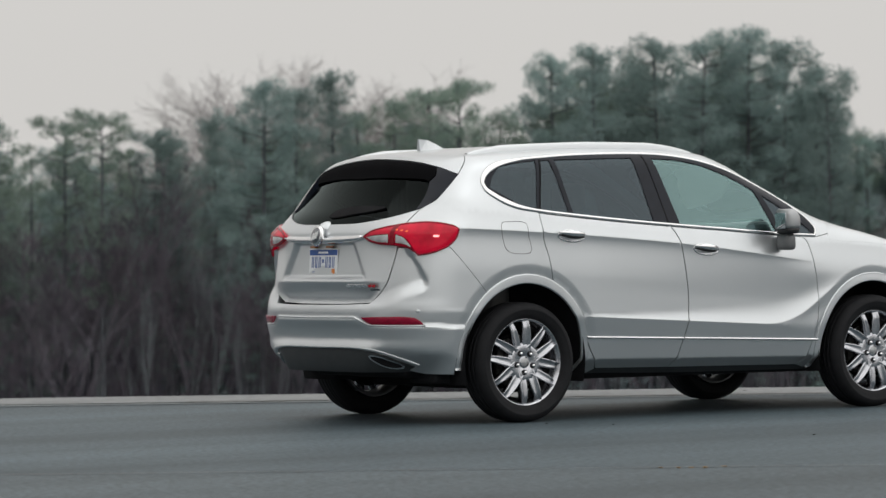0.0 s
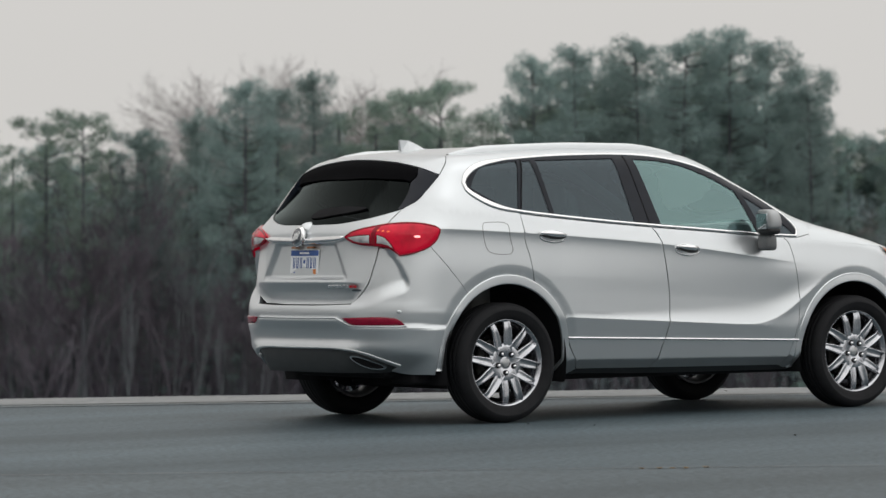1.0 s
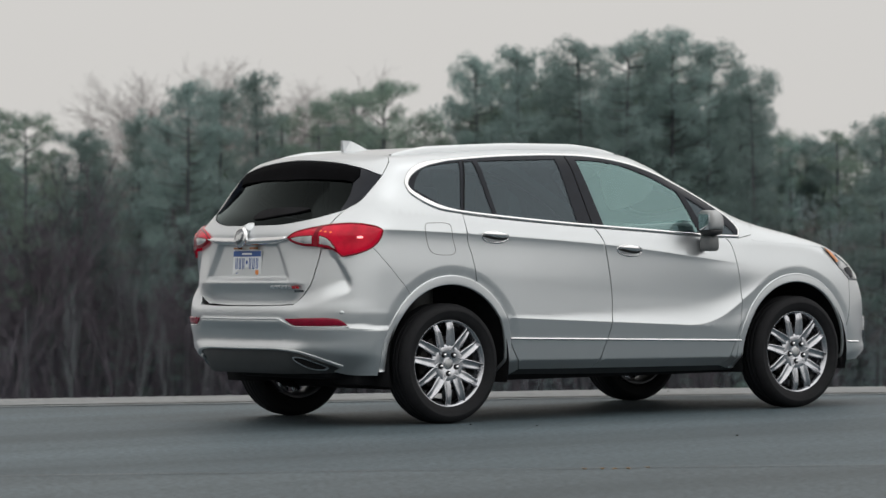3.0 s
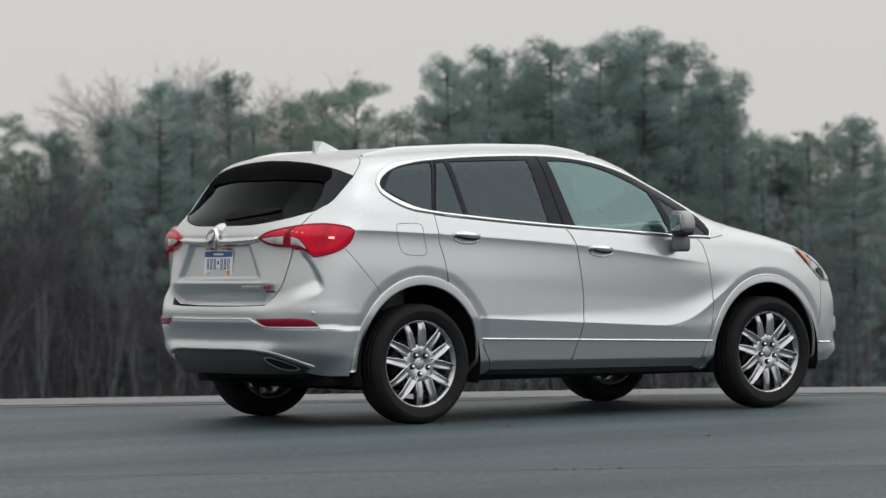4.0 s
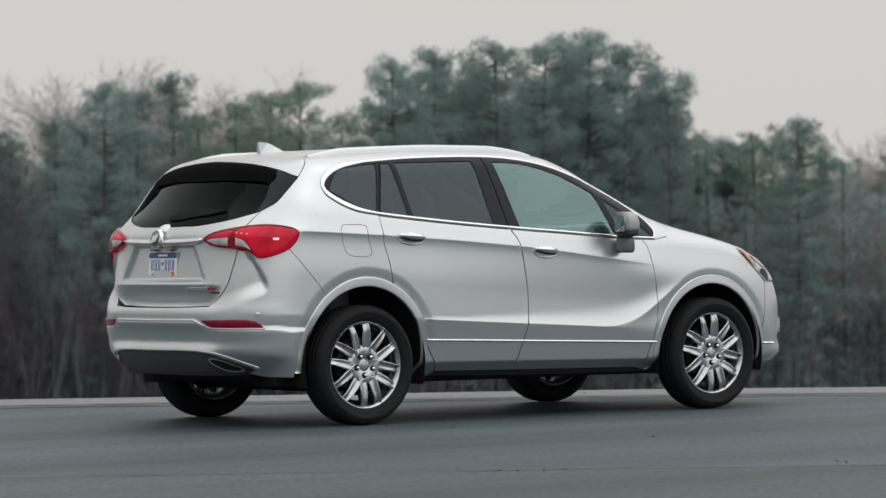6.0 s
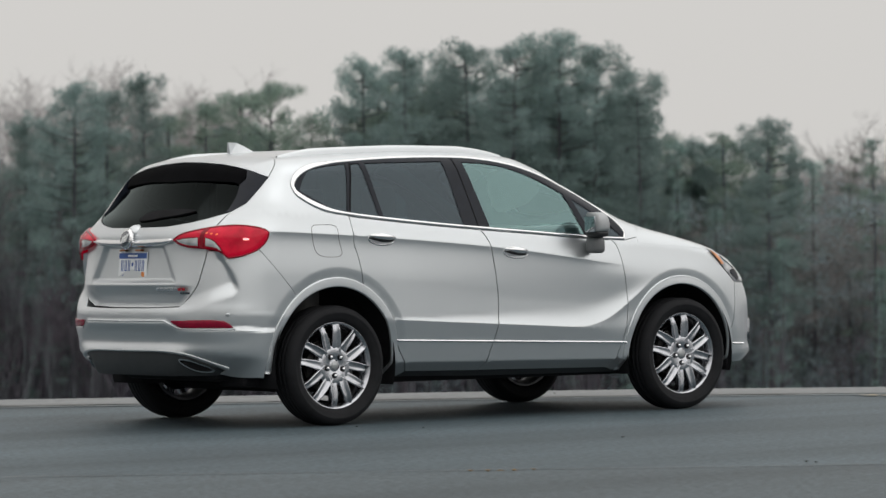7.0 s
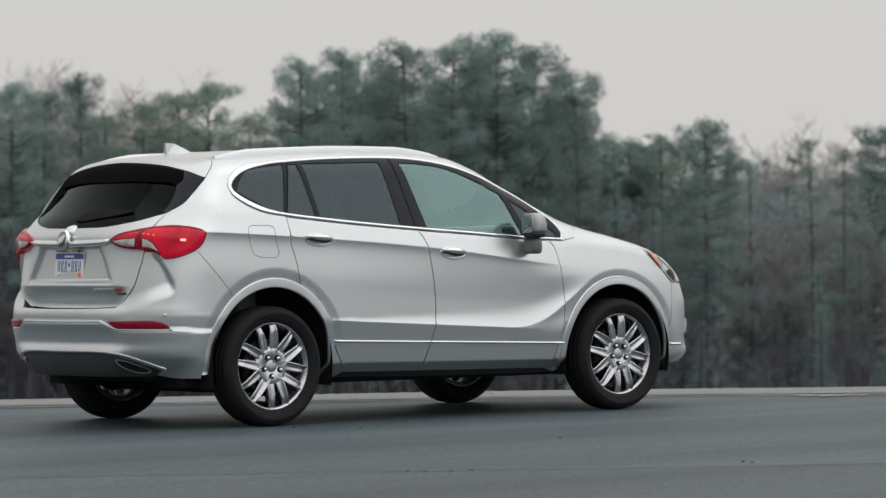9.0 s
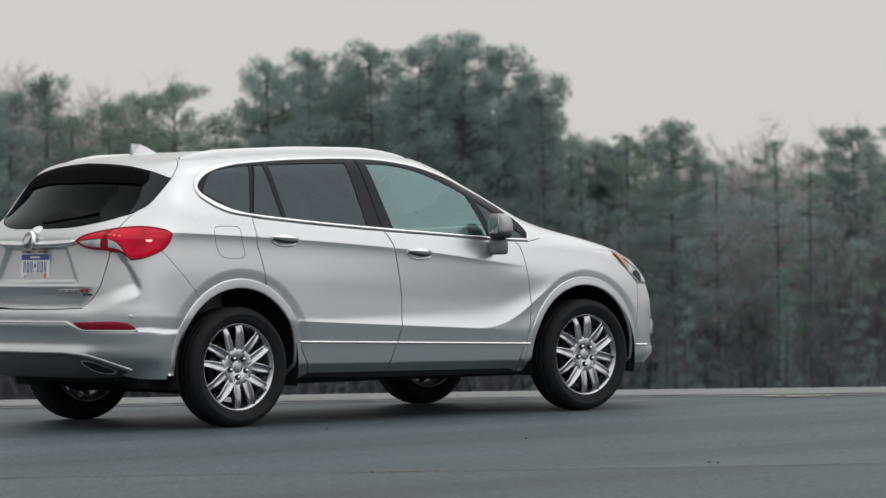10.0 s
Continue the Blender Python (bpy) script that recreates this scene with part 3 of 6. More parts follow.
def bead(line, wide, view, level, dome, tuck=0.012, across=6, closed=False):
    """A domed moulding laid along a 3D line on the skin, its edges turned in by tuck."""
    uv = to_uv(line, view)
    if closed:
        t = np.roll(uv, -1, 0) - np.roll(uv, 1, 0)
    else:
        t = np.gradient(uv, axis=0)
    t = t / (np.linalg.norm(t, axis=1, keepdims=True) + 1e-9)
    n = np.stack([-t[:, 1], t[:, 0]], -1) * np.broadcast_to(np.asarray(wide, float) / 2, (len(uv),))[:, None]
    rows = []
    for j in np.linspace(-1, 1, across):
        start, way = rays(uv + n * j, view)
        rows.append(cast(start, way, 2.0, 70, level + dome * (1 - j * j))[0])
    first = rows[0] - skin_normal(rows[0]) * tuck
    last = rows[-1] - skin_normal(rows[-1]) * tuck
    rows = [first] + rows + [last]
    k, m = len(uv), len(rows)
    verts = np.vstack(rows)
    faces = []
    for r in range(m - 1):
        for i in range(k if closed else k - 1):
            faces.append((r * k + i, r * k + (i + 1) % k, (r + 1) * k + (i + 1) % k, (r + 1) * k + i))
    mid = faces[(m // 2) * (k if closed else k - 1) + 1]
    a, b, c = verts[mid[0]], verts[mid[1]], verts[mid[2]]
    if np.dot(np.cross(b - a, c - b), skin_normal(verts[mid[0]][None])[0]) < 0:
        faces = [f[::-1] for f in faces]
    if not closed:
        for end in (0, k - 1):
            faces.append(tuple(r * k + end for r in range(m)))
    return verts, faces, None


# ---- the car ----
car = thing("car", "silver crossover car with red tail lamps standing on the asphalt", "car")


def hump(cx, a, b, cz, w0, w1, grow=0.0, n=40):
    """A wheel-arch line on the flank, from angle w0 to w1 (degrees, 0 ahead, 90 up)."""
    w = np.radians(np.linspace(w0, w1, n))
    return side_pts(np.stack([cx + (a + grow) * np.cos(w), cz + (b + grow) * np.sin(w)], -1))


REAR_ARCH, FRONT_ARCH = (0.004, 0.428, 0.462, 0.36), (2.722, 0.432, 0.440, 0.36)
LIP = 0.046

# shut lines of the flank, (x, z)
SEAM_A = [(0.106, 1.236), (0.120, 1.138), (0.126, 1.072), (0.155, 0.988), (0.191, 0.837)]
LOW_A = [(0.450, 0.514), (0.463, 0.480), (0.497, 0.411), (0.548, 0.342), (0.591, 0.300)]
SEAM_B = [(1.083, 1.157), (1.128, 1.105), (1.157, 1.047), (1.175, 0.978), (1.197, 0.857), (1.214, 0.719), (1.208, 0.575), (1.190, 0.479), (1.171, 0.411), (1.157, 0.342), (1.139, 0.292)]
SEAM_C = [(2.136, 1.089), (2.183, 1.049), (2.208, 0.985), (2.230, 0.886), (2.252, 0.755), (2.254, 0.595), (2.236, 0.490), (2.210, 0.402), (2.185, 0.314), (2.164, 0.280)]
DLO_LOW = [(2.259, 1.077), (1.955, 1.090), (1.539, 1.120), (1.089, 1.150), (0.655, 1.183), (0.363, 1.209), (0.106, 1.236), (-0.060, 1.262), (-0.170, 1.308), (-0.246, 1.365), (-0.259, 1.417)]
DLO_TOP = [(-0.259, 1.417), (-0.236, 1.464), (-0.180, 1.510), (-0.098, 1.542), (0.036, 1.559), (0.193, 1.572), (0.477, 1.590), (0.924, 1.600), (1.187, 1.592), (1.441, 1.558), (1.655, 1.497),
           (1.882, 1.400), (2.085, 1.292), (2.225, 1.195), (2.275, 1.120), (2.259, 1.077)]
seam_a, low_a, seam_b, seam_c = (side_pts(smooth_line(s)) for s in (SEAM_A, LOW_A, SEAM_B, SEAM_C))
dlo_low, dlo_top = side_pts(smooth_line(DLO_LOW)), side_pts(smooth_line(DLO_TOP))
rear_arch_out = hump(*REAR_ARCH, 191, -12, LIP, 64)


def between(line, a, b):
    """The stretch of a line from its point nearest a to its point nearest b (x, z)."""
    d = lambda q: int(np.argmin((line[:, 0] - q[0]) ** 2 + (line[:, 2] - q[1]) ** 2))
    i, j = d(a), d(b)
    return line[i:j + 1] if i <= j else line[j:i + 1][::-1]


arch_door = between(rear_arch_out, SEAM_A[-1], LOW_A[0])
sill_r, sill_f = side_pts(smooth_line([(0.591, 0.300), (1.139, 0.292)])), side_pts(smooth_line([(1.139, 0.292), (2.164, 0.280)]))
belt_r = between(dlo_low, (1.083, 1.157), (0.106, 1.236))
belt_f = between(dlo_low, (2.136, 1.085), (1.083, 1.157))

doors_rear = [part("rear_door", bmesh.new(), PAINT, car) for _ in range(2)]
doors_front = [part("front_door", bmesh.new(), PAINT, car) for _ in range(2)]


def fill(shells, data):
    """Give the panel's mesh to the two waiting door shells, right and left."""
    for k, shell in enumerate(shells):
        ob = lay("door_skin", data, PAINT, None, "", k == 1)
        old, shell.data = shell.data, ob.data
        bpy.data.meshes.remove(old)
        bpy.data.objects.remove(ob)
        shell.data.name = shell.name


HANDLES = [(0.205, 1.122, 0.445, 1.108), (1.240, 1.034, 1.462, 1.019)]


def cup_loop(x0, z0, x1, z1):
    """Outline of the hollow behind a handle."""
    w = np.linspace(0, 2 * np.pi, 36, endpoint=False)
    ex, ez = 0.096 * np.cos(w), 0.034 * np.sin(w)
    return side_pts(np.stack([(x0 + x1) / 2 + ex, (z0 + z1) / 2 - 0.020 + (z1 - z0) / (x1 - x0) * ex + ez], -1))


cup_rear, cup_front = (cup_loop(*h) for h in HANDLES)
fill(doors_rear, skin_panel([joined(seam_a, arch_door, low_a, sill_r, seam_b[::-1], belt_r), cup_rear], "over", 0.0, 0.03, 0.0031, 0.022))
fill(doors_front, skin_panel([joined(seam_b, sill_f, seam_c[::-1], belt_f), cup_front], "over", 0.0, 0.03, 0.0031, 0.022))

# flank frame: rear quarter, roof rail and windscreen pillar in one pressing
screen_edge = top_pts(smooth_line([(2.44, -0.755), (2.2, -0.715), (1.85, -0.665), (1.50, -0.612), (1.30, -0.600)]))
roof_edge = top_pts(smooth_line([(1.30, -0.600), (0.6, -0.605), (0.0, -0.600), (-0.233, -0.571)]))
roof_seam = smooth_line(np.vstack([top_pts([(-0.233, -0.571)]), rear_pts([(-0.706, 1.541), (-0.740, 1.464)])]))
hatch_edge = rear_pts(smooth_line([(-0.740, 1.464), (-0.747, 1.391), (-0.739, 1.315), (-0.690, 1.267), (-0.678, 1.190)]))
lamp_top = side_pts(smooth_line([(-0.700, 1.183), (-0.626, 1.189), (-0.549, 1.180), (-0.490, 1.163), (-0.467, 1.143)]))
lamp_low = side_pts(smooth_line([(-0.467, 1.143), (-0.482, 1.095), (-0.532, 1.043), (-0.628, 1.003), (-0.692, 0.990)]))
quarter_seam = side_pts(smooth_line([(-0.532, 1.043), (-0.425, 0.928), (-0.300, 0.790)]))
arch_quarter = between(rear_arch_out, (-0.300, 0.780), SEAM_A[-1])
pillar_foot = side_pts(smooth_line([(2.259, 1.077), (2.300, 1.085), (2.380, 1.100)]))
quarter_loop = joined(dlo_low[np.argmin(np.abs(dlo_low[:, 0] - 0.106)):], dlo_top, pillar_foot, screen_edge, roof_edge, roof_seam, hatch_edge, lamp_top,
                      between(lamp_low, (-0.467, 1.143), (-0.532, 1.043)), quarter_seam, arch_quarter, seam_a[::-1])
both("quarter_panel", skin_panel([quarter_loop], "over", 0.0, 0.03, 0.0013, 0.022), PAINT, car)

# front wing
wing_top = side_pts(smooth_line([(2.380, 1.070), (2.52, 1.056), (2.677, 1.048), (2.85, 1.033), (2.985, 1.020)]))
lamp_back = side_pts(smooth_line([(2.985, 1.020), (3.045, 0.958), (3.120, 0.886), (3.216, 0.805)]))
front_arch_out = hump(*FRONT_ARCH, -10, 190, LIP, 60)
wing_front = side_pts(smooth_line([(3.216, 0.805), (3.200, 0.60), (3.175, 0.49)]))
wing_loop = joined(seam_c, side_pts(smooth_line([(2.164, 0.280), (2.235, 0.262)])), between(front_arch_out, (2.235, 0.262), (3.175, 0.49)), wing_front[::-1], lamp_back[::-1], wing_top[::-1],
                   pillar_foot[::-1], between(dlo_low, (2.259, 1.077), (2.136, 1.085)))
both("front_wing", skin_panel([wing_loop], "over", 0.0, 0.03, 0.0017, 0.022), PAINT, car)

# foot of the rear quarter, between arch and door
foot_loop = joined(between(rear_arch_out, (0.450, 0.514), (0.47, 0.27)), side_pts(smooth_line([(0.475, 0.262), (0.54, 0.268), (0.591, 0.300)])), low_a[::-1])
both("quarter_foot", skin_panel([foot_loop], "over", 0.0, 0.03, 0.0024, 0.02), PAINT, car)

# arch lips
for arch, w0, w1, dip in ((REAR_ARCH, -12, 185, 0), (FRONT_ARCH, -8, 192, 0)):
    both("arch_lip", bead(hump(*arch, w0, w1, LIP / 2, 70), LIP - 0.003, "over", 0.004, 0.0006, 0.018, 10), PAINT, car)

# roof, screen, bonnet
mirrored = lambda l: l * (1, -1, 1)
screen_top = top_pts(smooth_line([(1.30, -0.600), (1.40, -0.35), (1.43, 0.0), (1.40, 0.35), (1.30, 0.600)]))
roof_back = top_pts(smooth_line([(-0.233, -0.571), (-0.262, -0.3), (-0.27, 0.0), (-0.262, 0.3), (-0.233, 0.571)]))
roof_right = roof_edge
lay("roof", skin_panel([joined(roof_right, roof_back, mirrored(roof_right)[::-1], screen_top[::-1])], "over", 0.0, 0.03, 0.002, 0.03), PAINT, car)
cowl = top_pts(smooth_line([(2.44, -0.755), (2.54, -0.45), (2.58, 0.0), (2.54, 0.45), (2.44, 0.755)]))
lay("windscreen", skin_panel([joined(screen_edge, screen_top, mirrored(screen_edge)[::-1], cowl[::-1])], "over", -0.005, 0.006, -0.006, 0.035), WINDSCREEN, car)
hood_back = top_pts(smooth_line([(2.43, -0.760), (2.56, -0.45), (2.60, 0.0), (2.56, 0.45), (2.43, 0.760)]))
hood_front = nose_pts(smooth_line([(-0.62, 0.93), (-0.3, 0.925), (0.0, 0.925), (0.3, 0.925), (0.62, 0.93)]))
hood_lamp = smooth_line(np.vstack([side_pts([(2.985, 1.020), (3.12, 0.985)]), nose_pts([(-0.62, 0.93)])]))
hood_side = np.vstack([side_pts([(2.372, 1.102)]), side_pts(smooth_line([(2.372, 1.062), (2.52, 1.049), (2.677, 1.041), (2.85, 1.026), (2.980, 1.014)]))])
lay("bonnet", skin_panel([joined(hood_side, hood_lamp, hood_front, mirrored(hood_lamp)[::-1], mirrored(hood_side)[::-1], hood_back[::-1])], "over", 0.0008, 0.03, 0.0, 0.025), PAINT, car)

# glass and trims of the flank
rim_in = np.vstack([dlo_low[:-1], dlo_top[:-1]])
ring_uv = to_uv(rim_in, "over")
inner_uv = shrink(ring_uv, 0.014 + 0.010 * ease(0.10, -0.12, rim_in[:, :1]))
p, w = rays(inner_uv, "over")
inner_ring = cast(p, w, 2.0, 70)[0]
p, w = rays((ring_uv + inner_uv) / 2, "over")
mid_ring = cast(p, w, 2.0, 70)[0]
both("window_trim", bead(mid_ring, 0.0135 + 0.010 * ease(0.10, -0.12, mid_ring[:, 0]), "over", 0.003, 0.005, 0.012, 6, True), CHROME, car, "bright chrome window surround")

PANES = {
    "quarter_window": ([(-0.205, 1.385), (-0.165, 1.454), (-0.112, 1.503), (-0.019, 1.526), (0.160, 1.546), (0.100, 1.252), (0.007, 1.274), (-0.115, 1.333)], PRIVACY, None),
    "fixed_window": ([(0.197, 1.546), (0.262, 1.549), (0.333, 1.232), (0.122, 1.250)], PRIVACY, "rear"),
    "window_glass": ([(0.300, 1.551), (0.900, 1.566), (0.970, 1.181), (0.366, 1.226)], PRIVACY, "rear"),
    "window_pane": ([(1.059, 1.562), (1.244, 1.555), (1.416, 1.527), (1.623, 1.458), (1.815, 1.370), (1.939, 1.115), (1.546, 1.140), (1.173, 1.166)], CLEAR, "front"),
    "sail_window": ([(1.875, 1.338), (1.993, 1.274), (2.142, 1.180), (2.230, 1.110), (2.210, 1.100), (1.999, 1.108)], PRIVACY, "front"),
}
pane_loops = {}
for name, (pts, mat, where) in PANES.items():
    closed = np.array(pts + pts[:1])
    if name in ("quarter_window",):
        line = smooth_line(pts[:4], 0.02)
        flat = np.vstack([line, smooth_line(pts[4:6]), smooth_line(pts[6:]), ])
    else:
        flat = np.vstack([smooth_line(closed[i:i + 2], 0.02)[:-1] for i in range(len(pts))])
    if name == "window_pane":
        flat = np.vstack([smooth_line(pts[:5], 0.02), smooth_line(pts[4:6], 0.02)[1:], smooth_line(pts[5:], 0.02)[1:], smooth_line([pts[-1], pts[0]], 0.02)[1:-1]])
    pane_loops[name] = side_pts(flat)
both("pillar_trim", skin_panel([inner_ring] + list(pane_loops.values()), "over", 0.001, 0.02, 0.0004, 0.025), PIANO, car, "gloss black window pillars")
for name, (pts, mat, where) in PANES.items():
    owners = {None: car, "rear": tuple(doors_rear), "front": tuple(doors_front)}[where]
    for ob in both(name, skin_panel([pane_loops[name]], "over", -0.003, 0.004, -0.003, 0.03), mat, owners, "pale green clear door glass" if mat is CLEAR else "dark tinted privacy glass"):
        ob.visible_shadow = False

# seal lines on the dark pillars
for pts, wide in (((0.190, 1.565, 0.112, 1.238), 0.010), ((0.986, 1.586, 1.082, 1.160), 0.008)):
    x0, z0, x1, z1 = pts
    loop = side_pts(np.vstack([smooth_line([(x0, z0), (x1, z1)]), smooth_line([(x1 + wide, z1), (x0 + wide, z0)])]))
    both("door_seal", skin_panel([loop], "over", 0.0025, 0.006, 0.0, 0.03), UNDER, car)

# bright strip low on the doors and wings, dark sill below
for x0, x1, owners in ((0.462, 1.183, tuple(doors_rear)), (1.193, 2.232, tuple(doors_front)), (2.240, 2.262, car), (3.20, 3.33, car)):
    zz = lambda x: 0.490 - 0.0297 * (x - 0.458)
    xs = np.linspace(x0, x1, max(3, int((x1 - x0) / 0.04)))
    both("bright_strip", bead(side_pts(np.stack([xs, zz(xs)], -1)), 0.013, "over", 0.005, 0.005, 0.010), CHROME, owners, "narrow bright moulding")
sill_loop = joined(side_pts(smooth_line([(0.46, 0.300), (0.591, 0.297), (1.139, 0.289), (2.164, 0.277), (2.29, 0.268)])), side_pts(smooth_line([(2.29, 0.248), (1.2, 0.255), (0.60, 0.268), (0.46, 0.262)])))
both("sill", skin_panel([sill_loop], "over", -0.010, 0.05, 0.0, 0.03), DIFFUSER, car)
sill_black = joined(side_pts(smooth_line([(0.44, 0.266), (1.2, 0.252), (2.32, 0.252)])), side_pts(smooth_line([(2.32, 0.214), (1.2, 0.214), (0.44, 0.214)])))
both("sill_guard", skin_panel([sill_black], "over", -0.022, 0.06, 0.0, 0.03), UNDER, car, "black plastic sill guard")

# fuel flap
flap = side_pts(smooth_line([(-0.165, 1.178), (-0.09, 1.184), (-0.022, 1.182), (0.006, 1.170), (0.015, 1.106), (0.038, 1.012), (0.024, 0.997), (-0.029, 0.991), (-0.117, 1.001), (-0.148, 1.024), (-0.169, 1.090), (-0.178, 1.157)], 0.012, True))
p, w = rays(shrink(to_uv(flap, "over"), 0.0019), "over")
both("fuel_flap_gap", skin_panel([flap, cast(p, w, 2.0, 70)[0]], "over", 0.0012, 0.004, 0.0, 0.02), TRIM, car)


def egg(sx, sy, sz, cx, cy, cz, seg=16, flat=0.0):
    bm = bmesh.new()
    bmesh.ops.create_uvsphere(bm, u_segments=seg, v_segments=seg // 2, radius=1)
    for v in bm.verts:
        v.co = Vector((cx + v.co.x * sx, cy + v.co.y * sy, cz + v.co.z * sz))
    return bm


def block(x0, x1, y0, y1, z0, z1, bevel=0.02, seg=3):
    bm = bmesh.new()
    bmesh.ops.create_cube(bm, size=1)
    for v in bm.verts:
        v.co = Vector(((x0 + x1) / 2 + v.co.x * (x1 - x0), (y0 + y1) / 2 + v.co.y * (y1 - y0), (z0 + z1) / 2 + v.co.z * (z1 - z0)))
    if bevel:
        bmesh.ops.bevel(bm, geom=list(bm.edges), offset=bevel, segments=seg, affect="EDGES", profile=0.5)
    return bm


def handle_bar(x0, x1, z0, z1, y):
    """A grab handle: a bowed bar that swells in the middle, held off the door."""
    bm = bmesh.new()
    rings, sides = 17, 10
    vs = []
    for i in range(rings):
        s = i / (rings - 1)
        bow = math.sin(math.pi * s)
        cx, cz = x0 + (x1 - x0) * s, z0 + (z1 - z0) * s
        cy = y - 0.008 - 0.030 * bow ** 0.6
        h, d = 0.002 + 0.0165 * bow ** 0.9, 0.002 + 0.009 * bow ** 0.9
        vs.append([bm.verts.new((cx, cy + d * math.cos(2 * math.pi * k / sides), cz + h * math.sin(2 * math.pi * k / sides))) for k in range(sides)])
    for a, b in zip(vs, vs[1:]):
        for k in range(sides):
            bm.faces.new((a[k], a[(k + 1) % sides], b[(k + 1) % sides], b[k]))
    bm.faces.new(vs[0])
    bm.faces.new(vs[-1])
    bmesh.ops.recalc_face_normals(bm, faces=bm.faces)
    return bm


for (x0, z0, x1, z1), shells, cup in zip(HANDLES, (doors_rear, doors_front), (cup_rear, cup_front)):
    cx, cz = (x0 + x1) / 2, (z0 + z1) / 2 - 0.020
    tilt = (z1 - z0) / (x1 - x0)
    hollow = lambda q: -0.030 * np.clip(1 - ((q[:, 0] - cx) / 0.096) ** 2 - ((q[:, 2] - cz - tilt * (q[:, 0] - cx)) / 0.034) ** 2, 0, 1) ** 0.8
    both("handle_cup", skin_panel([cup], "over", 0.0, 0.004, 0.0, 0.007, shape=hollow, lines=[]), PAINT, tuple(shells), "hollow behind the handle")
    y = float(side_pts([(cx, cz + 0.01)])[0, 1])
    both("handle_rim", bead(cup, 0.006, "over", 0.0015, 0.0025, 0.006, 5, True), CHROME, tuple(shells), "bright rim round the handle hollow")
    solid("handle", lambda: handle_bar(x0 + 0.018, x1 - 0.018, z0 - 0.004, z1 - 0.004, y), CHROME, tuple(shells), "chrome grab handle")
    solid("handle_insert", lambda: handle_bar(x0 + 0.026, x1 - 0.026, z0 - 0.019, z1 - 0.019, y + 0.010), TRIM, tuple(shells), "dark underside of the handle")

lining = joined(between(dlo_top, (-0.09, 1.54), (1.44, 1.558)), top_pts(smooth_line([(1.42, -0.55), (1.46, 0.0), (1.42, 0.55)])), mirrored(between(dlo_top, (1.44, 1.558), (-0.09, 1.54))), top_pts(smooth_line([(-0.12, 0.55), (-0.16, 0.0), (-0.12, -0.55)])))
lay("headliner", skin_panel([lining], "over", -0.035, 0.02, 0.0, 0.04, lines=[]), CABIN, car)

# ---- the car's tail ----
half = lambda right: joined(right, mirrored(right)[::-1])
GLASS_LOW = [(0.0, 1.183), (-0.16, 1.184), (-0.31, 1.188), (-0.539, 1.222), (-0.690, 1.267)]
glass_low = rear_pts(smooth_line(GLASS_LOW))
hatch_side = rear_pts(smooth_line([(-0.690, 1.267), (-0.678, 1.190), (-0.668, 1.038), (-0.645, 0.917), (-0.623, 0.835), (-0.572, 0.769), (-0.508, 0.712)]))
hatch_foot = rear_pts(smooth_line([(-0.508, 0.712), (-0.25, 0.706), (0.0, 0.705)]))
hatch_half = joined(glass_low, hatch_side, hatch_foot)


def hatch_dents(p):
    """Number-plate recess and the tucked lower panel of the hatch."""
    y, z = np.abs(p[:, 1]), p[:, 2]
    wide = 0.315 + (1.06 - z) * 0.62
    plate = (1 - ease(wide - 0.018, wide + 0.018, y)) * ease(0.852, 0.868, z) * (1 - ease(1.065, 1.085, z))
    low = np.clip((0.838 - z) / 0.125, 0, 1) * (1 - ease(0.47, 0.60, y))
    side = ease(0.40, 0.63, y) * ease(0.70, 0.80, z) * (1 - ease(1.04, 1.13, z))
    return -0.026 * plate - 0.068 * low - 0.023 * side


hatch_lines = [rear_pts(smooth_line([(-0.63, z), (0.0, z), (0.63, z)], 0.015)) for z in (0.838, 0.832, 0.846)]
hatch = lay("tailgate", skin_panel([half(hatch_half)], "rear", 0.0, 0.03, 0.0040, 0.014, shape=hatch_dents, lines=hatch_lines), PAINT, car)

# rear window, its black blades and the shaded underside of the spoiler
LIPLINE = [(0.0, 1.570), (-0.20, 1.562), (-0.40, 1.545), (-0.530, 1.525), (-0.648, 1.499), (-0.740, 1.464)]
lip_line = rear_pts(smooth_line(LIPLINE))
BROW = [(0.0, 1.452), (-0.231, 1.455), (-0.45, 1.447), (-0.590, 1.438), (-0.625, 1.425)]
brow = rear_pts(smooth_line(BROW))
glass_side = rear_pts(smooth_line([(-0.625, 1.425), (-0.648, 1.36), (-0.655, 1.262)]))
glass_half = joined(brow, glass_side, rear_pts(smooth_line([(-0.655, 1.262), (-0.539, 1.226), (-0.31, 1.192), (-0.16, 1.188), (0.0, 1.187)])))
lay("rear_window", skin_panel([half(glass_half)], "rear", -0.004, 0.006, -0.006, 0.025, shape=lambda p: -0.026 * ease(1.20, 1.45, p[:, 2])), REARGLASS, hatch, "dark tinted rear window")
blade = joined(rear_pts(smooth_line([(-0.600, 1.512), (-0.648, 1.499), (-0.740, 1.464)])), rear_pts(smooth_line([(-0.740, 1.464), (-0.747, 1.391), (-0.739, 1.315), (-0.690, 1.267)])),
               rear_pts(smooth_line([(-0.690, 1.267), (-0.655, 1.262)])), glass_side[::-1], rear_pts(smooth_line([(-0.625, 1.425), (-0.640, 1.455), (-0.600, 1.512)])))
both("window_blade", skin_panel([blade], "rear", 0.002, 0.06, 0.002, 0.02), PIANO, hatch, "gloss black side blade of the rear window")
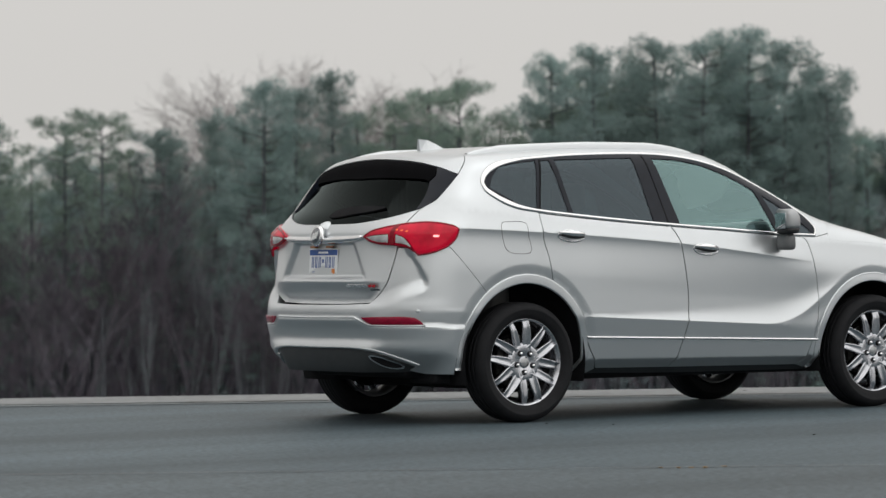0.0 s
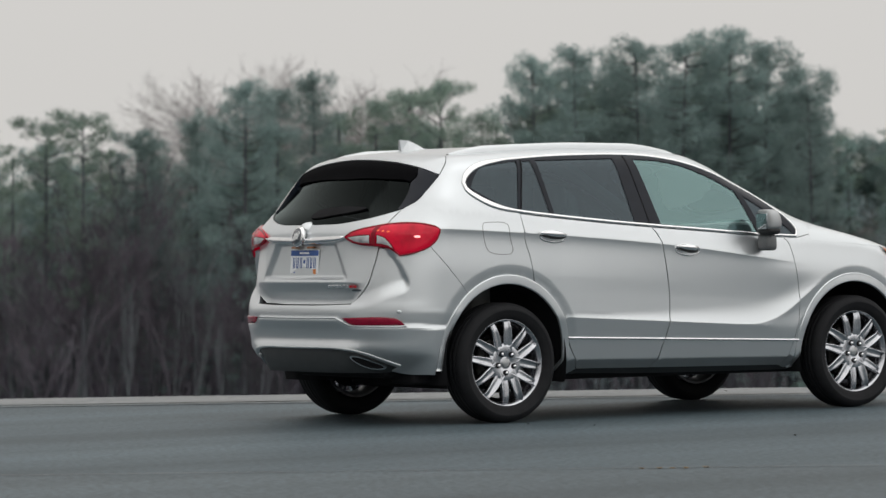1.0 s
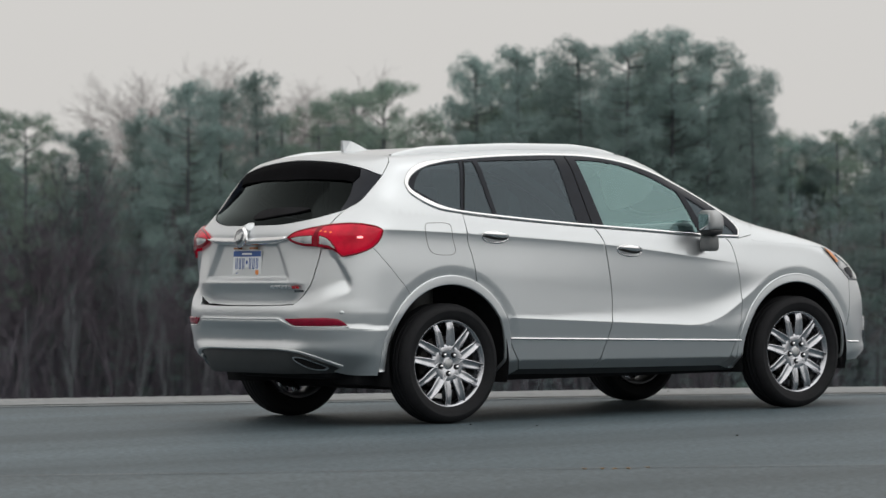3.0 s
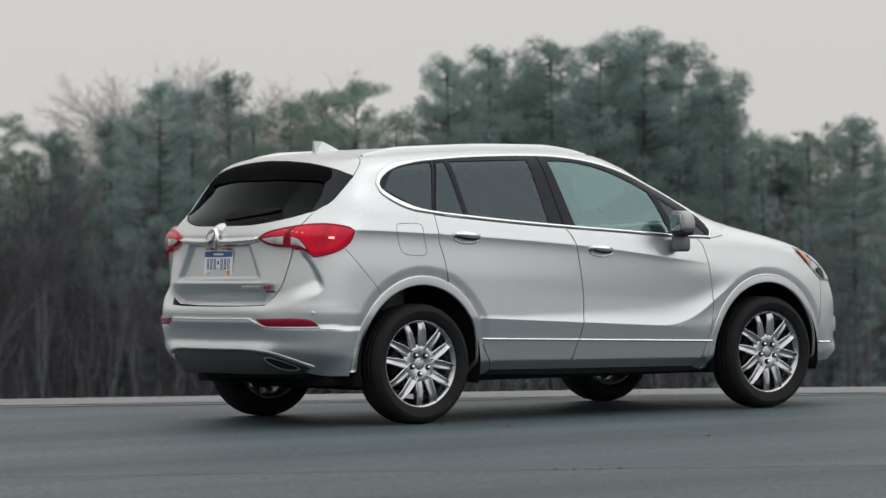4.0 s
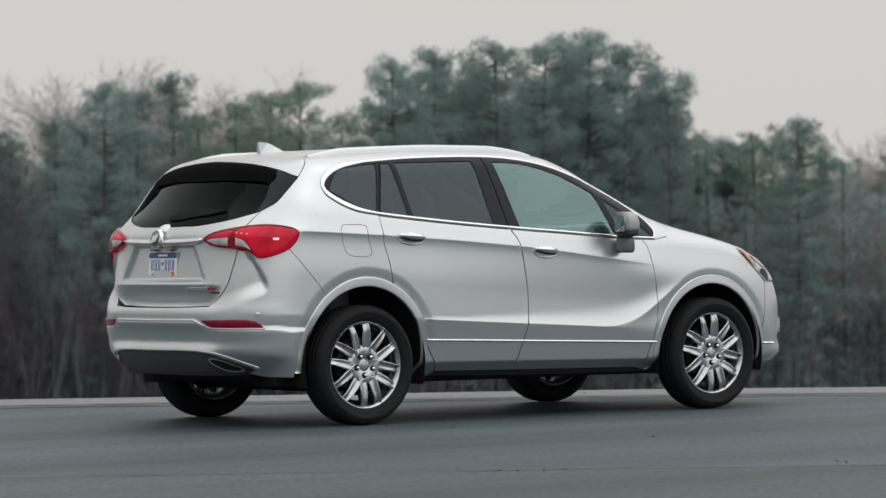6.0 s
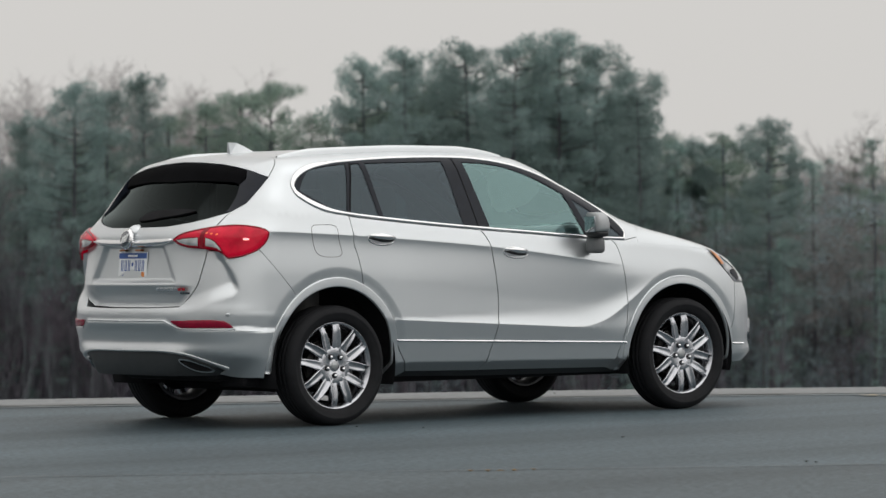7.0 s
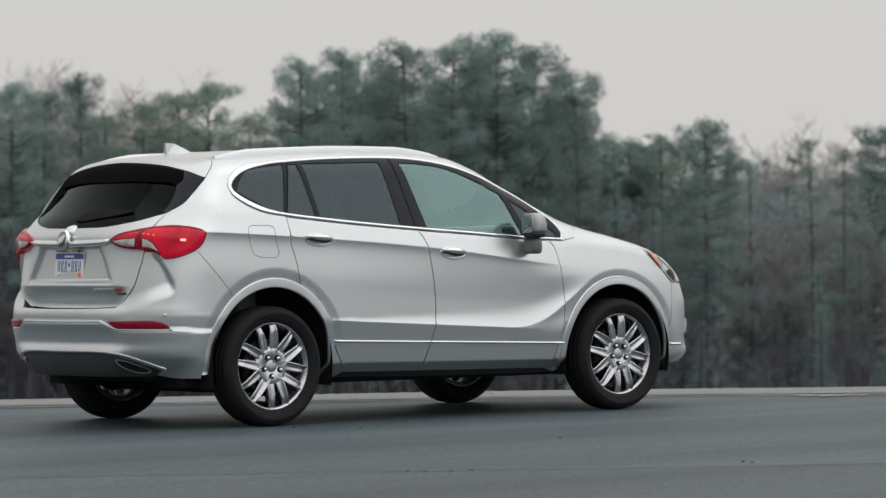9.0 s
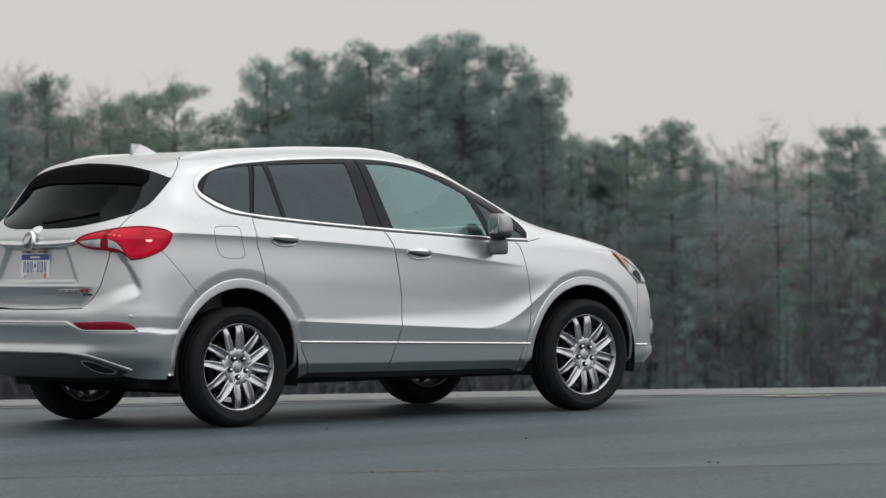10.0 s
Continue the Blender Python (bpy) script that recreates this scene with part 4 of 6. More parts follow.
brow_half = joined(rear_pts(smooth_line([(0.0, 1.566), (-0.20, 1.558), (-0.40, 1.541), (-0.530, 1.521), (-0.600, 1.508)])), rear_pts(smooth_line([(-0.600, 1.508), (-0.638, 1.458), (-0.625, 1.425)])), brow[::-1])
lay("spoiler_underside", skin_panel([half(brow_half)], "rear", 0.001, 0.03, 0.0, 0.018, shape=lambda p: -0.024 * ease(0.0, 0.11, np.interp(np.abs(p[:, 1]), [0.0, 0.4, 0.6], [1.566, 1.541, 1.508]) - p[:, 2])), SHADEBLACK, hatch, "matt black underside of the roof spoiler, darkened for its shade")
spoil_half = joined(lip_line, roof_seam[::-1], top_pts(smooth_line([(-0.233, -0.571), (-0.262, -0.3), (-0.27, 0.0)])))
lay("spoiler", skin_panel([half(spoil_half)], "over", 0.001, 0.03, 0.0022, 0.022), PAINT, hatch)

# bumper
bump_half = joined(hatch_foot[::-1], hatch_side[::-1][:-int(len(hatch_side) * 0.39)], rear_pts(smooth_line([(-0.668, 1.038), (-0.734, 1.030), (-0.777, 0.992)])),
                   between(lamp_low, (-0.692, 0.990), (-0.532, 1.043)), quarter_seam, between(rear_arch_out, (-0.300, 0.780), (-0.470, 0.298)),
                   side_pts(smooth_line([(-0.475, 0.294), (-0.58, 0.298), (-0.66, 0.318)])), rear_pts(smooth_line([(-0.705, 0.350), (-0.674, 0.382), (-0.618, 0.419), (-0.548, 0.443), (-0.46, 0.455), (-0.350, 0.463), (0.0, 0.464)])))


def bumper_form(p):
    """The step above the lower bumper and the soft hollow under each lamp."""
    x, y, z = p[:, 0], np.abs(p[:, 1]), p[:, 2]
    line = np.where(y < 0.414, 0.626, np.where(y < 0.51, 0.626 - (y - 0.414) * 0.49, 0.579))
    flank = ease(-0.62, -0.50, x)
    line = line - 0.009 * flank
    step = 0.012 * (1 - ease(line - 0.004, line + 0.012, z)) * ease(0.33, 0.50, z)
    edge = spline(z, [(0.69, 0.80), (0.767, 0.806), (0.816, 0.818), (0.915, 0.791), (0.981, 0.756), (1.04, 0.72)])
    shelf = spline(y, [(0.50, 0.680), (0.595, 0.694), (0.708, 0.736), (0.80, 0.775)])
    scoop = 0.026 * ease(-0.007, 0.008, edge - y) * ease(-0.01, 0.085, z - shelf)
    return step - scoop


scoop_z = np.arange(0.745, 0.985, 0.0075)
scoop_edge = spline(scoop_z, [(0.69, 0.80), (0.767, 0.806), (0.816, 0.818), (0.915, 0.791), (0.981, 0.756), (1.04, 0.72)])
scoop_lines = [rear_pts(np.stack([side * (scoop_edge + d), scoop_z], -1)) for side in (-1, 1) for d in (-0.020, -0.009, -0.003, 0.003, 0.008)]
lay("rear_bumper", skin_panel([half(bump_half)], "rear", 0.0, 0.05, 0.0014, 0.014, shape=bumper_form, lines=scoop_lines), PAINT, car)


ledge = np.vstack([rear_pts(smooth_line([(0.0, 0.629), (-0.405, 0.631)])), rear_pts(smooth_line([(-0.425, 0.622), (-0.495, 0.588)])), rear_pts(smooth_line([(-0.52, 0.583), (-0.812, 0.580)])), side_pts(smooth_line([(-0.69, 0.576), (-0.452, 0.562)]))])
both("bumper_ledge", bead(ledge, 0.014, "rear", 0.006, 0.006, 0.012), PAINT, car, "raised ledge line of the bumper")
chin_line = np.vstack([rear_pts(smooth_line([(0.0, 0.458), (-0.350, 0.457), (-0.46, 0.449), (-0.545, 0.436), (-0.612, 0.412), (-0.668, 0.375), (-0.698, 0.346)]))])
both("chin_trim", bead(chin_line, 0.020, "rear", 0.006, 0.006, 0.03), PAINT, car, "satin silver lip round the diffuser")
diff_half = joined(rear_pts(smooth_line([(0.0, 0.452), (-0.350, 0.451), (-0.46, 0.443), (-0.545, 0.430), (-0.607, 0.405), (-0.660, 0.368), (-0.690, 0.340)])), rear_pts(smooth_line([(-0.690, 0.340), (-0.645, 0.316), (-0.45, 0.308), (0.0, 0.308)])))
w = np.linspace(0, 2 * np.pi, 40, endpoint=False)
mouth = smooth_line([(-0.492, 0.400), (-0.545, 0.397), (-0.592, 0.374), (-0.626, 0.346), (-0.600, 0.335), (-0.555, 0.341), (-0.520, 0.366)], 0.012, True)
wide_mouth = shrink(mouth, -0.008)
lay("diffuser", skin_panel([half(diff_half), rear_pts(wide_mouth), mirrored(rear_pts(wide_mouth))], "rear", -0.012, 0.03, 0.0, 0.022), DIFFUSER, car, "dark grey plastic diffuser")
both("exhaust_trim", skin_panel([rear_pts(wide_mouth), rear_pts(mouth)], "rear", 0.003, 0.015, 0.0, 0.012), CHROME, car, "chrome exhaust finisher")
# A black panel closes the mouth in place of its shaded inside.
both("exhaust_mouth", skin_panel([rear_pts(mouth)], "rear", -0.008, 0.02, 0.0, 0.02), UNDER, car, "black panel for the shaded inside of the exhaust")
refl_loop = joined(rear_pts(smooth_line([(-0.458, 0.632), (-0.616, 0.637), (-0.745, 0.637), (-0.782, 0.631), (-0.802, 0.612), (-0.810, 0.589)])), rear_pts(smooth_line([(-0.810, 0.589), (-0.53, 0.590)])), rear_pts(smooth_line([(-0.53, 0.590), (-0.500, 0.600), (-0.458, 0.632)])))
both("reflector", skin_panel([refl_loop], "rear", 0.006, 0.02, 0.001, 0.015, crown=0.003), REFLECT, car, "dark red bumper reflector")
sens = side_pts(np.stack([-0.711 + 0.011 * np.cos(w), 0.667 + 0.0105 * np.sin(w)], -1))
both("parking_sensor", skin_panel([sens], "rear", 0.004, 0.01, 0.0, 0.003, crown=0.002), PAINT, car)

# tail lamps
lamp_in_top = rear_pts(smooth_line([(-0.405, 1.106), (-0.47, 1.142), (-0.542, 1.160), (-0.661, 1.181)]))
lamp_in_low = rear_pts(smooth_line([(-0.777, 0.990), (-0.734, 1.030), (-0.65, 1.048), (-0.551, 1.055), (-0.46, 1.075), (-0.405, 1.106)]))
lamp_loop = joined(lamp_in_top, lamp_top, lamp_low, lamp_in_low)
lamps = both("tail_lamp", skin_panel([lamp_loop], "rear", 0.010, 0.03, 0.0, 0.014, crown=0.008), REDLENS, car, "glossy red wraparound tail lamp")
rim_uv = to_uv(lamp_loop, "rear")
p, ww = rays(shrink(rim_uv, 0.0050), "rear")
both("lamp_rim", bead(cast(p, ww, 2.0, 70)[0], 0.009, "rear", 0.0165, 0.002, 0.012, 4, True), DARKRED, lamps)
clear_a = joined(rear_pts(smooth_line([(-0.435, 1.103), (-0.50, 1.112), (-0.610, 1.117)])), rear_pts(smooth_line([(-0.610, 1.117), (-0.612, 1.064)])), rear_pts(smooth_line([(-0.612, 1.064), (-0.53, 1.070), (-0.47, 1.084), (-0.435, 1.103)])))
clear_b = joined(rear_pts(smooth_line([(-0.655, 1.116), (-0.70, 1.100), (-0.735, 1.060), (-0.752, 1.025)])), rear_pts(smooth_line([(-0.752, 1.025), (-0.72, 1.050), (-0.655, 1.064)])), rear_pts(smooth_line([(-0.655, 1.064), (-0.655, 1.116)])))
for loop in (clear_a, clear_b):
    both("clear_lens", skin_panel([loop], "rear", 0.0195, 0.006, 0.0, 0.012, crown=0.002), CLEARLENS, lamps, "clear reversing lens")
    both("lens_frame", bead(loop, 0.007, "rear", 0.0205, 0.002, 0.006, 4, True), DARKRED, lamps)
band = joined(rear_pts(smooth_line([(-0.620, 1.168), (-0.648, 1.172)])), rear_pts(smooth_line([(-0.648, 1.172), (-0.648, 1.056)])), rear_pts(smooth_line([(-0.648, 1.056), (-0.618, 1.060)])), rear_pts(smooth_line([(-0.618, 1.060), (-0.620, 1.168)])))
both("lamp_band", skin_panel([band], "rear", 0.020, 0.006, 0.0, 0.015), DARKRED, lamps)
for k in range(3):
    dot = rear_pts(np.stack([-0.655 - 0.030 * k + 0.007 * np.cos(w), 1.142 - 0.004 * k + 0.005 * np.sin(w)], -1))
    both("lamp_dot", skin_panel([dot], "rear", 0.0195, 0.004, 0.0, 0.008), AMBERGLOW, lamps, "faint amber lamp dot")
glow = side_pts(smooth_line([(-0.622, 1.107), (-0.590, 1.107), (-0.590, 1.098), (-0.620, 1.098)], 0.01, True))
both("lamp_core", skin_panel([glow], "rear", 0.0205, 0.004, 0.0, 0.008), LAMPCORE, lamps, "lit lamp core")

# hatch furniture: bar, emblem, plate, badge, wiper
bar_line = half(rear_pts(smooth_line([(0.0, 1.086), (-0.20, 1.089), (-0.34, 1.094), (-0.415, 1.102)])))[:-1]
bar_wide = np.interp(np.abs(bar_line[:, 1]), [0.0, 0.30, 0.39, 0.42], [0.046, 0.044, 0.036, 0.012])
lay("hatch_bar", bead(bar_line, bar_wide, "rear", 0.006, 0.020, 0.012, 12), CHROME, hatch, "chrome bar across the tailgate")


def disc(cx, y, z, r, depth, tilt=10, seg=32):
    bm = bmesh.new()
    bmesh.ops.create_cone(bm, cap_ends=True, segments=seg, radius1=r, radius2=r * 0.86, depth=depth)
    bmesh.ops.bevel(bm, geom=[e for e in bm.edges if len(e.link_faces) == 2 and e.calc_face_angle() > 0.6], offset=depth * 0.2, segments=2, affect="EDGES")
    bmesh.ops.transform(bm, matrix=pose(cx, y, z, 0, -90 - tilt, 0), verts=bm.verts)
    return bm


part("emblem_mount", egg(0.075, 0.048, 0.050, -0.800, -0.004, 1.150), PAINT, hatch, "", True)
emblem = part("emblem", disc(-0.884, 0.0, 1.114, 0.067, 0.020, -14), CHROME, hatch, "round chrome emblem", True)
part("emblem_field", disc(-0.8925, 0.0, 1.115, 0.053, 0.010, -14), EMBLEM, emblem, "", True)
for k in (-1, 0, 1):
    bm = block(-0.0035, 0.0035, -0.010, 0.010, -0.024, 0.024, 0.002, 2)
    bmesh.ops.transform(bm, matrix=pose(-0.8985, k * 0.022, 1.112 - 0.006 * k, 0, 14, 0) @ pose(0, 0, 0, 20, 0, 0), verts=bm.verts)
    part("shield", bm, CHROME, emblem)

PLATE_AT = pose(-0.838, 0.0, 0.957, 0, 4, 0)


def plate_piece(y0, y1, z0, z1, out, thick=0.0015, bevel=0.0):
    bm = block(-out - thick, -out, y0, y1, z0, z1, bevel, 1)
    bmesh.ops.transform(bm, matrix=PLATE_AT, verts=bm.verts)
    return bm


plate = part("number_plate", plate_piece(-0.152, 0.152, -0.076, 0.076, 0.0, 0.004), PLATEWHITE, hatch, "white number plate with a blue band")
part("plate_band", plate_piece(-0.148, 0.148, 0.040, 0.073, 0.0042), PLATEBLUE, plate)
part("plate_bar", plate_piece(-0.052, 0.052, 0.050, 0.062, 0.0060), PLATEWHITE, plate)
for k in range(7):
    y = 0.112 - k * 0.037
    if k == 3:
        part("plate_bar", plate_piece(y - 0.009, y + 0.009, -0.005, 0.016, 0.0042), PLATEBLUE, plate)
        continue
    part("plate_bar", plate_piece(y - 0.011, y - 0.005, -0.034, 0.030, 0.0042), PLATEBLUE, plate)
    part("plate_bar", plate_piece(y + 0.004, y + 0.010, -0.034, 0.030, 0.0042), PLATEBLUE, plate)
    if k % 2:
        part("plate_bar", plate_piece(y - 0.004, y + 0.003, -0.034, -0.026, 0.0042), PLATEBLUE, plate)
part("plate_bar", plate_piece(-0.060, 0.110, -0.064, -0.056, 0.0042), PLATEBLUE, plate)
part("plate_sticker", plate_piece(-0.128, -0.098, -0.070, -0.040, 0.0044), PLATEORANGE, plate, "orange registration sticker")
part("plate_holder", plate_piece(-0.135, 0.135, -0.065, 0.065, -0.03, 0.031), UNDER, hatch)

# Amber-brown blocks paint the reflected lamp glow above the number plate.
for y in (-0.085, 0.085):
    bm = block(-0.014, 0.014, y - 0.028, y + 0.028, 1.040, 1.052, 0.004, 2)
    bmesh.ops.translate(bm, vec=(float(rear_pts([(y, 1.046)])[0, 0]) + 0.006, 0, 0), verts=bm.verts)
    part("plate_lamp", bm, PLATEGLOW, hatch, "amber-brown block for the glow over the number plate")

# model badge as plain bars
for k in range(8):
    y = -0.300 - k * 0.031
    q = rear_pts([(y, 0.815)])[0]
    bm = block(-0.003, 0.003, -0.011, 0.011, -0.008, 0.008, 0.001, 1)
    bmesh.ops.transform(bm, matrix=pose(q[0] + 0.007, q[1], q[2], 0, -8, 14), verts=bm.verts)
    part("badge_bar", bm, CHROME if k < 6 else REDBADGE, hatch)
q = rear_pts([(-0.52, 0.793)])[0]
bm = block(-0.003, 0.003, -0.035, 0.035, -0.006, 0.006, 0.001, 1)
bmesh.ops.transform(bm, matrix=pose(q[0] + 0.018, q[1], q[2], 0, -8, 16), verts=bm.verts)
part("badge_bar", bm, EMBLEM, hatch)

wipe = rear_pts(smooth_line([(0.015, 1.228), (-0.01, 1.262), (-0.10, 1.280), (-0.28, 1.287), (-0.43, 1.276), (-0.36, 1.258), (-0.20, 1.238), (-0.05, 1.222)], 0.008, True))
lay("rear_wiper", skin_panel([wipe], "rear", 0.006, 0.018, 0.0, 0.008), UNDER, hatch, "black rear wiper under its cover")


# shark fin on the roof
def fin_shape():
    bm = bmesh.new()
    prof = [(-0.143, 0.0, 0.016), (-0.145, 0.040, 0.011), (-0.147, 0.076, 0.006), (-0.085, 0.070, 0.007), (-0.03, 0.045, 0.012), (0.03, 0.014, 0.014), (0.065, 0.0, 0.008)]
    z0 = 1.618
    right = [bm.verts.new((x, -w, z0 + z + 0.010 * (x + 0.135) / 0.21)) for x, z, w in prof]
    left = [bm.verts.new((x, w, z0 + z + 0.010 * (x + 0.135) / 0.21)) for x, z, w in prof]
    foot_r = [bm.verts.new((x, -0.034 * math.sin(math.pi * min(1, 0.30 + 0.66 * (0.075 - x) / 0.21)), z0 - 0.02)) for x, z, w in prof]
    foot_l = [bm.verts.new((v.co.x, -v.co.y, v.co.z)) for v in foot_r]
    k = len(prof)
    for i in range(k - 1):
        bm.faces.new((right[i], right[i + 1], left[i + 1], left[i]))
        bm.faces.new((foot_r[i], foot_r[i + 1], right[i + 1], right[i]))
        bm.faces.new((left[i], left[i + 1], foot_l[i + 1], foot_l[i]))
    bm.faces.new((right[0], left[0], foot_l[0], foot_r[0]))
    bmesh.ops.recalc_face_normals(bm, faces=bm.faces)
    return bm


part("antenna_fin", fin_shape(), PAINT, car)


# roof rails
def rail():
    bm = bmesh.new()
    line = top_pts(smooth_line([(-0.22, -0.585), (0.2, -0.610), (0.7, -0.615), (1.15, -0.612), (1.46, -0.602)], 0.06))
    rings = []
    for i, q in enumerate(line):
        s = i / (len(line) - 1)
        h = 0.034 * min(1, 7 * s, 5 * (1 - s)) ** 0.7 + 0.001
        ring = []
        for k in range(10):
            a = math.pi * k / 9
            ring.append(bm.verts.new((q[0], q[1] - 0.022 * math.cos(a) - 0.012, q[2] - 0.022 + 0.010 * math.cos(a) + (h + 0.022) * math.sin(a) ** 0.6)))
        rings.append(ring)
    for a, b in zip(rings, rings[1:]):
        for k in range(9):
            bm.faces.new((a[k], a[k + 1], b[k + 1], b[k]))
    bmesh.ops.recalc_face_normals(bm, faces=bm.faces)
    return bm


solid("roof_rail", rail, PAINT, car, "bright silver roof rail")


# door mirrors
def shell(x0, x1, y0, y1, levels):
    """A rounded pod from rings; levels: (height, front growth, back growth, side growth)."""
    bm = bmesh.new()
    rings = []
    for z, f, bk, sd in levels:
        ring = []
        for k in range(24):
            a = 2 * math.pi * k / 24
            c, n = math.cos(a), math.sin(a)
            c, n = math.copysign(abs(c) ** 0.62, c), math.copysign(abs(n) ** 0.62, n)
            mx, my = (x0 + x1) / 2, (y0 + y1) / 2
            ring.append(bm.verts.new((mx + c * (x1 - x0) / 2 * (f if c > 0 else bk), my + n * (y1 - y0) / 2 * sd, z)))
        rings.append(ring)
    for a, b in zip(rings, rings[1:]):
        for k in range(24):
            bm.faces.new((a[k], a[(k + 1) % 24], b[(k + 1) % 24], b[k]))
    bm.faces.new(rings[0])
    bm.faces.new(rings[-1])
    bmesh.ops.recalc_face_normals(bm, faces=bm.faces)
    return bm


cap = lambda: shell(1.872, 1.990, -1.078, -0.925, [(1.132, 0.86, 0.96, 0.96), (1.150, 0.97, 1.0, 1.0), (1.180, 0.99, 1.0, 1.0), (1.210, 0.84, 1.0, 0.98), (1.232, 0.58, 0.98, 0.92), (1.246, 0.22, 0.92, 0.82), (1.251, 0.0, 0.80, 0.66)])
cases = solid("door_mirror", cap, CASEGREY, tuple(doors_front), "silver-grey door mirror cap")
solid("mirror_band", lambda: shell(1.876, 1.986, -1.074, -0.928, [(1.098, 0.62, 0.70, 0.86), (1.104, 0.82, 0.93, 0.95), (1.120, 0.94, 0.98, 1.0), (1.134, 0.94, 0.98, 0.98)]), TRIM, tuple(cases), "dark lower band of the mirror")
solid("mirror_glass", lambda: block(1.8685, 1.878, -1.050, -0.950, 1.128, 1.228, 0.004, 2), MIRROR, tuple(cases), "mirror glass")
solid("mirror_foot", lambda: shell(1.900, 1.986, -1.028, -0.905, [(0.998, 0.55, 0.55, 0.75), (1.004, 0.86, 0.86, 0.92), (1.020, 1.0, 1.0, 1.0), (1.070, 0.96, 0.98, 1.0), (1.086, 0.84, 0.90, 0.94), (1.102, 0.70, 0.80, 0.86)]), FOOTGREY, tuple(cases), "grey mirror foot")
solid("mirror_arm", lambda: block(1.95, 2.02, -0.95, -0.83, 1.055, 1.095, 0.015, 2), CASEGREY, tuple(cases))

# head lamps, nose
head_loop = joined(lamp_back, smooth_line(np.vstack([side_pts([(3.216, 0.805), (3.30, 0.80)]), nose_pts([(-0.60, 0.80)])])), nose_pts(smooth_line([(-0.60, 0.80), (-0.52, 0.86), (-0.62, 0.925)])), hood_lamp[::-1])
heads = both("head_lamp", skin_panel([head_loop], "nose", 0.003, 0.03, 0.002, 0.02, crown=0.006), CLEARLENS, car, "clear wraparound head lamp")
amber = joined(side_pts(smooth_line([(3.000, 1.010), (3.050, 0.985), (3.110, 0.925)])), side_pts(smooth_line([(3.092, 0.918), (3.035, 0.973), (3.000, 1.010)])))
both("side_marker", skin_panel([amber], "nose", 0.012, 0.006, 0.0, 0.02), AMBER, heads, "amber side marker")
tip = side_pts(smooth_line([(3.165, 0.876), (3.232, 0.886), (3.258, 0.852), (3.250, 0.815), (3.205, 0.835)], 0.012, True))
both("lamp_tip", skin_panel([tip], "nose", 0.011, 0.006, 0.0, 0.015), PIANO, heads, "dark lower tip of the head lamp")
# A chrome bead draws the bright streak in the head lamp.
both("lamp_reflector", bead(side_pts(smooth_line([(3.090, 0.972), (3.160, 0.935), (3.215, 0.902)])), 0.022, "nose", 0.011, 0.004, 0.006), CHROME, heads, "bright chrome streak in the head lamp")
nose_half = joined(nose_pts(smooth_line([(0.0, 0.915), (-0.3, 0.915), (-0.52, 0.86)])), nose_pts(smooth_line([(-0.52, 0.86), (-0.60, 0.80)])), smooth_line(np.vstack([nose_pts([(-0.60, 0.80)]), side_pts([(3.30, 0.80), (3.216, 0.805)])])), wing_front,
                   between(front_arch_out, (3.175, 0.49), (3.19, 0.29)), side_pts(smooth_line([(3.19, 0.285), (3.30, 0.285)])), nose_pts(smooth_line([(-0.55, 0.28), (-0.3, 0.28), (0.0, 0.28)])))
lay("front_bumper", skin_panel([half(nose_half)], "nose", 0.0, 0.03, 0.0024, 0.03), PAINT, car)
grille_half = joined(nose_pts(smooth_line([(0.0, 0.86), (-0.35, 0.84), (-0.42, 0.74), (-0.35, 0.62), (0.0, 0.58)])))
lay("grille", skin_panel([half(grille_half)], "nose", 0.008, 0.02, 0.0, 0.03), UNDER, car, "black front grille")
intake = nose_pts(smooth_line([(-0.72, 0.52), (-0.64, 0.56), (-0.58, 0.50), (-0.60, 0.44), (-0.72, 0.43)], 0.02, True))
both("fog_intake", skin_panel([intake], "nose", 0.010, 0.02, 0.0, 0.02), UNDER, car)
p, ww = rays(shrink(to_uv(intake, "nose"), -0.004), "nose")
both("fog_trim", skin_panel([cast(p, ww, 2.0, 70)[0], intake], "nose", 0.014, 0.02, 0.0, 0.02), EMBLEM, car, "dark chrome fog-lamp surround")

# ---- under and inside the car ----
part("floor_pan", block(-0.30, 3.35, -0.66, 0.66, 0.245, 0.40, 0.05, 2), UNDER, car)
part("rear_valance", block(-0.55, -0.38, -0.71, -0.45, 0.235, 0.36, 0.03, 2), UNDER, car)
part("axle_beam", block(-0.12, 0.14, -0.62, 0.62, 0.19, 0.30, 0.04, 2), UNDER, car)
part("exhaust_box", block(-0.68, -0.30, -0.60, 0.36, 0.275, 0.38, 0.04, 3), UNDER, car)


def arch_liner(cx, a, b):
    bm = bmesh.new()
    n, rows = 28, []
    for y in (-0.875, -0.80, -0.52):
        rows.append([bm.verts.new((cx + (a + 0.012) * math.cos(w), y, 0.36 + (b + 0.010) * math.sin(w))) for w in [radians(-16 + 212 * i / n) for i in range(n + 1)]])
    for p0, p1 in zip(rows, rows[1:]):
        for i in range(n):
            bm.faces.new((p0[i], p0[i + 1], p1[i + 1], p1[i]))
    bm.faces.new(rows[-1])
    bmesh.ops.recalc_face_normals(bm, faces=bm.faces)
    return bm


for cx, a, b, cz in (REAR_ARCH, FRONT_ARCH):
    solid("arch_liner", lambda: arch_liner(cx, a, b), UNDER, car)
solid("mud_flap", lambda: block(3.150, 3.18, -0.84, -0.62, 0.235, 0.31, 0.012, 2), UNDER, car)

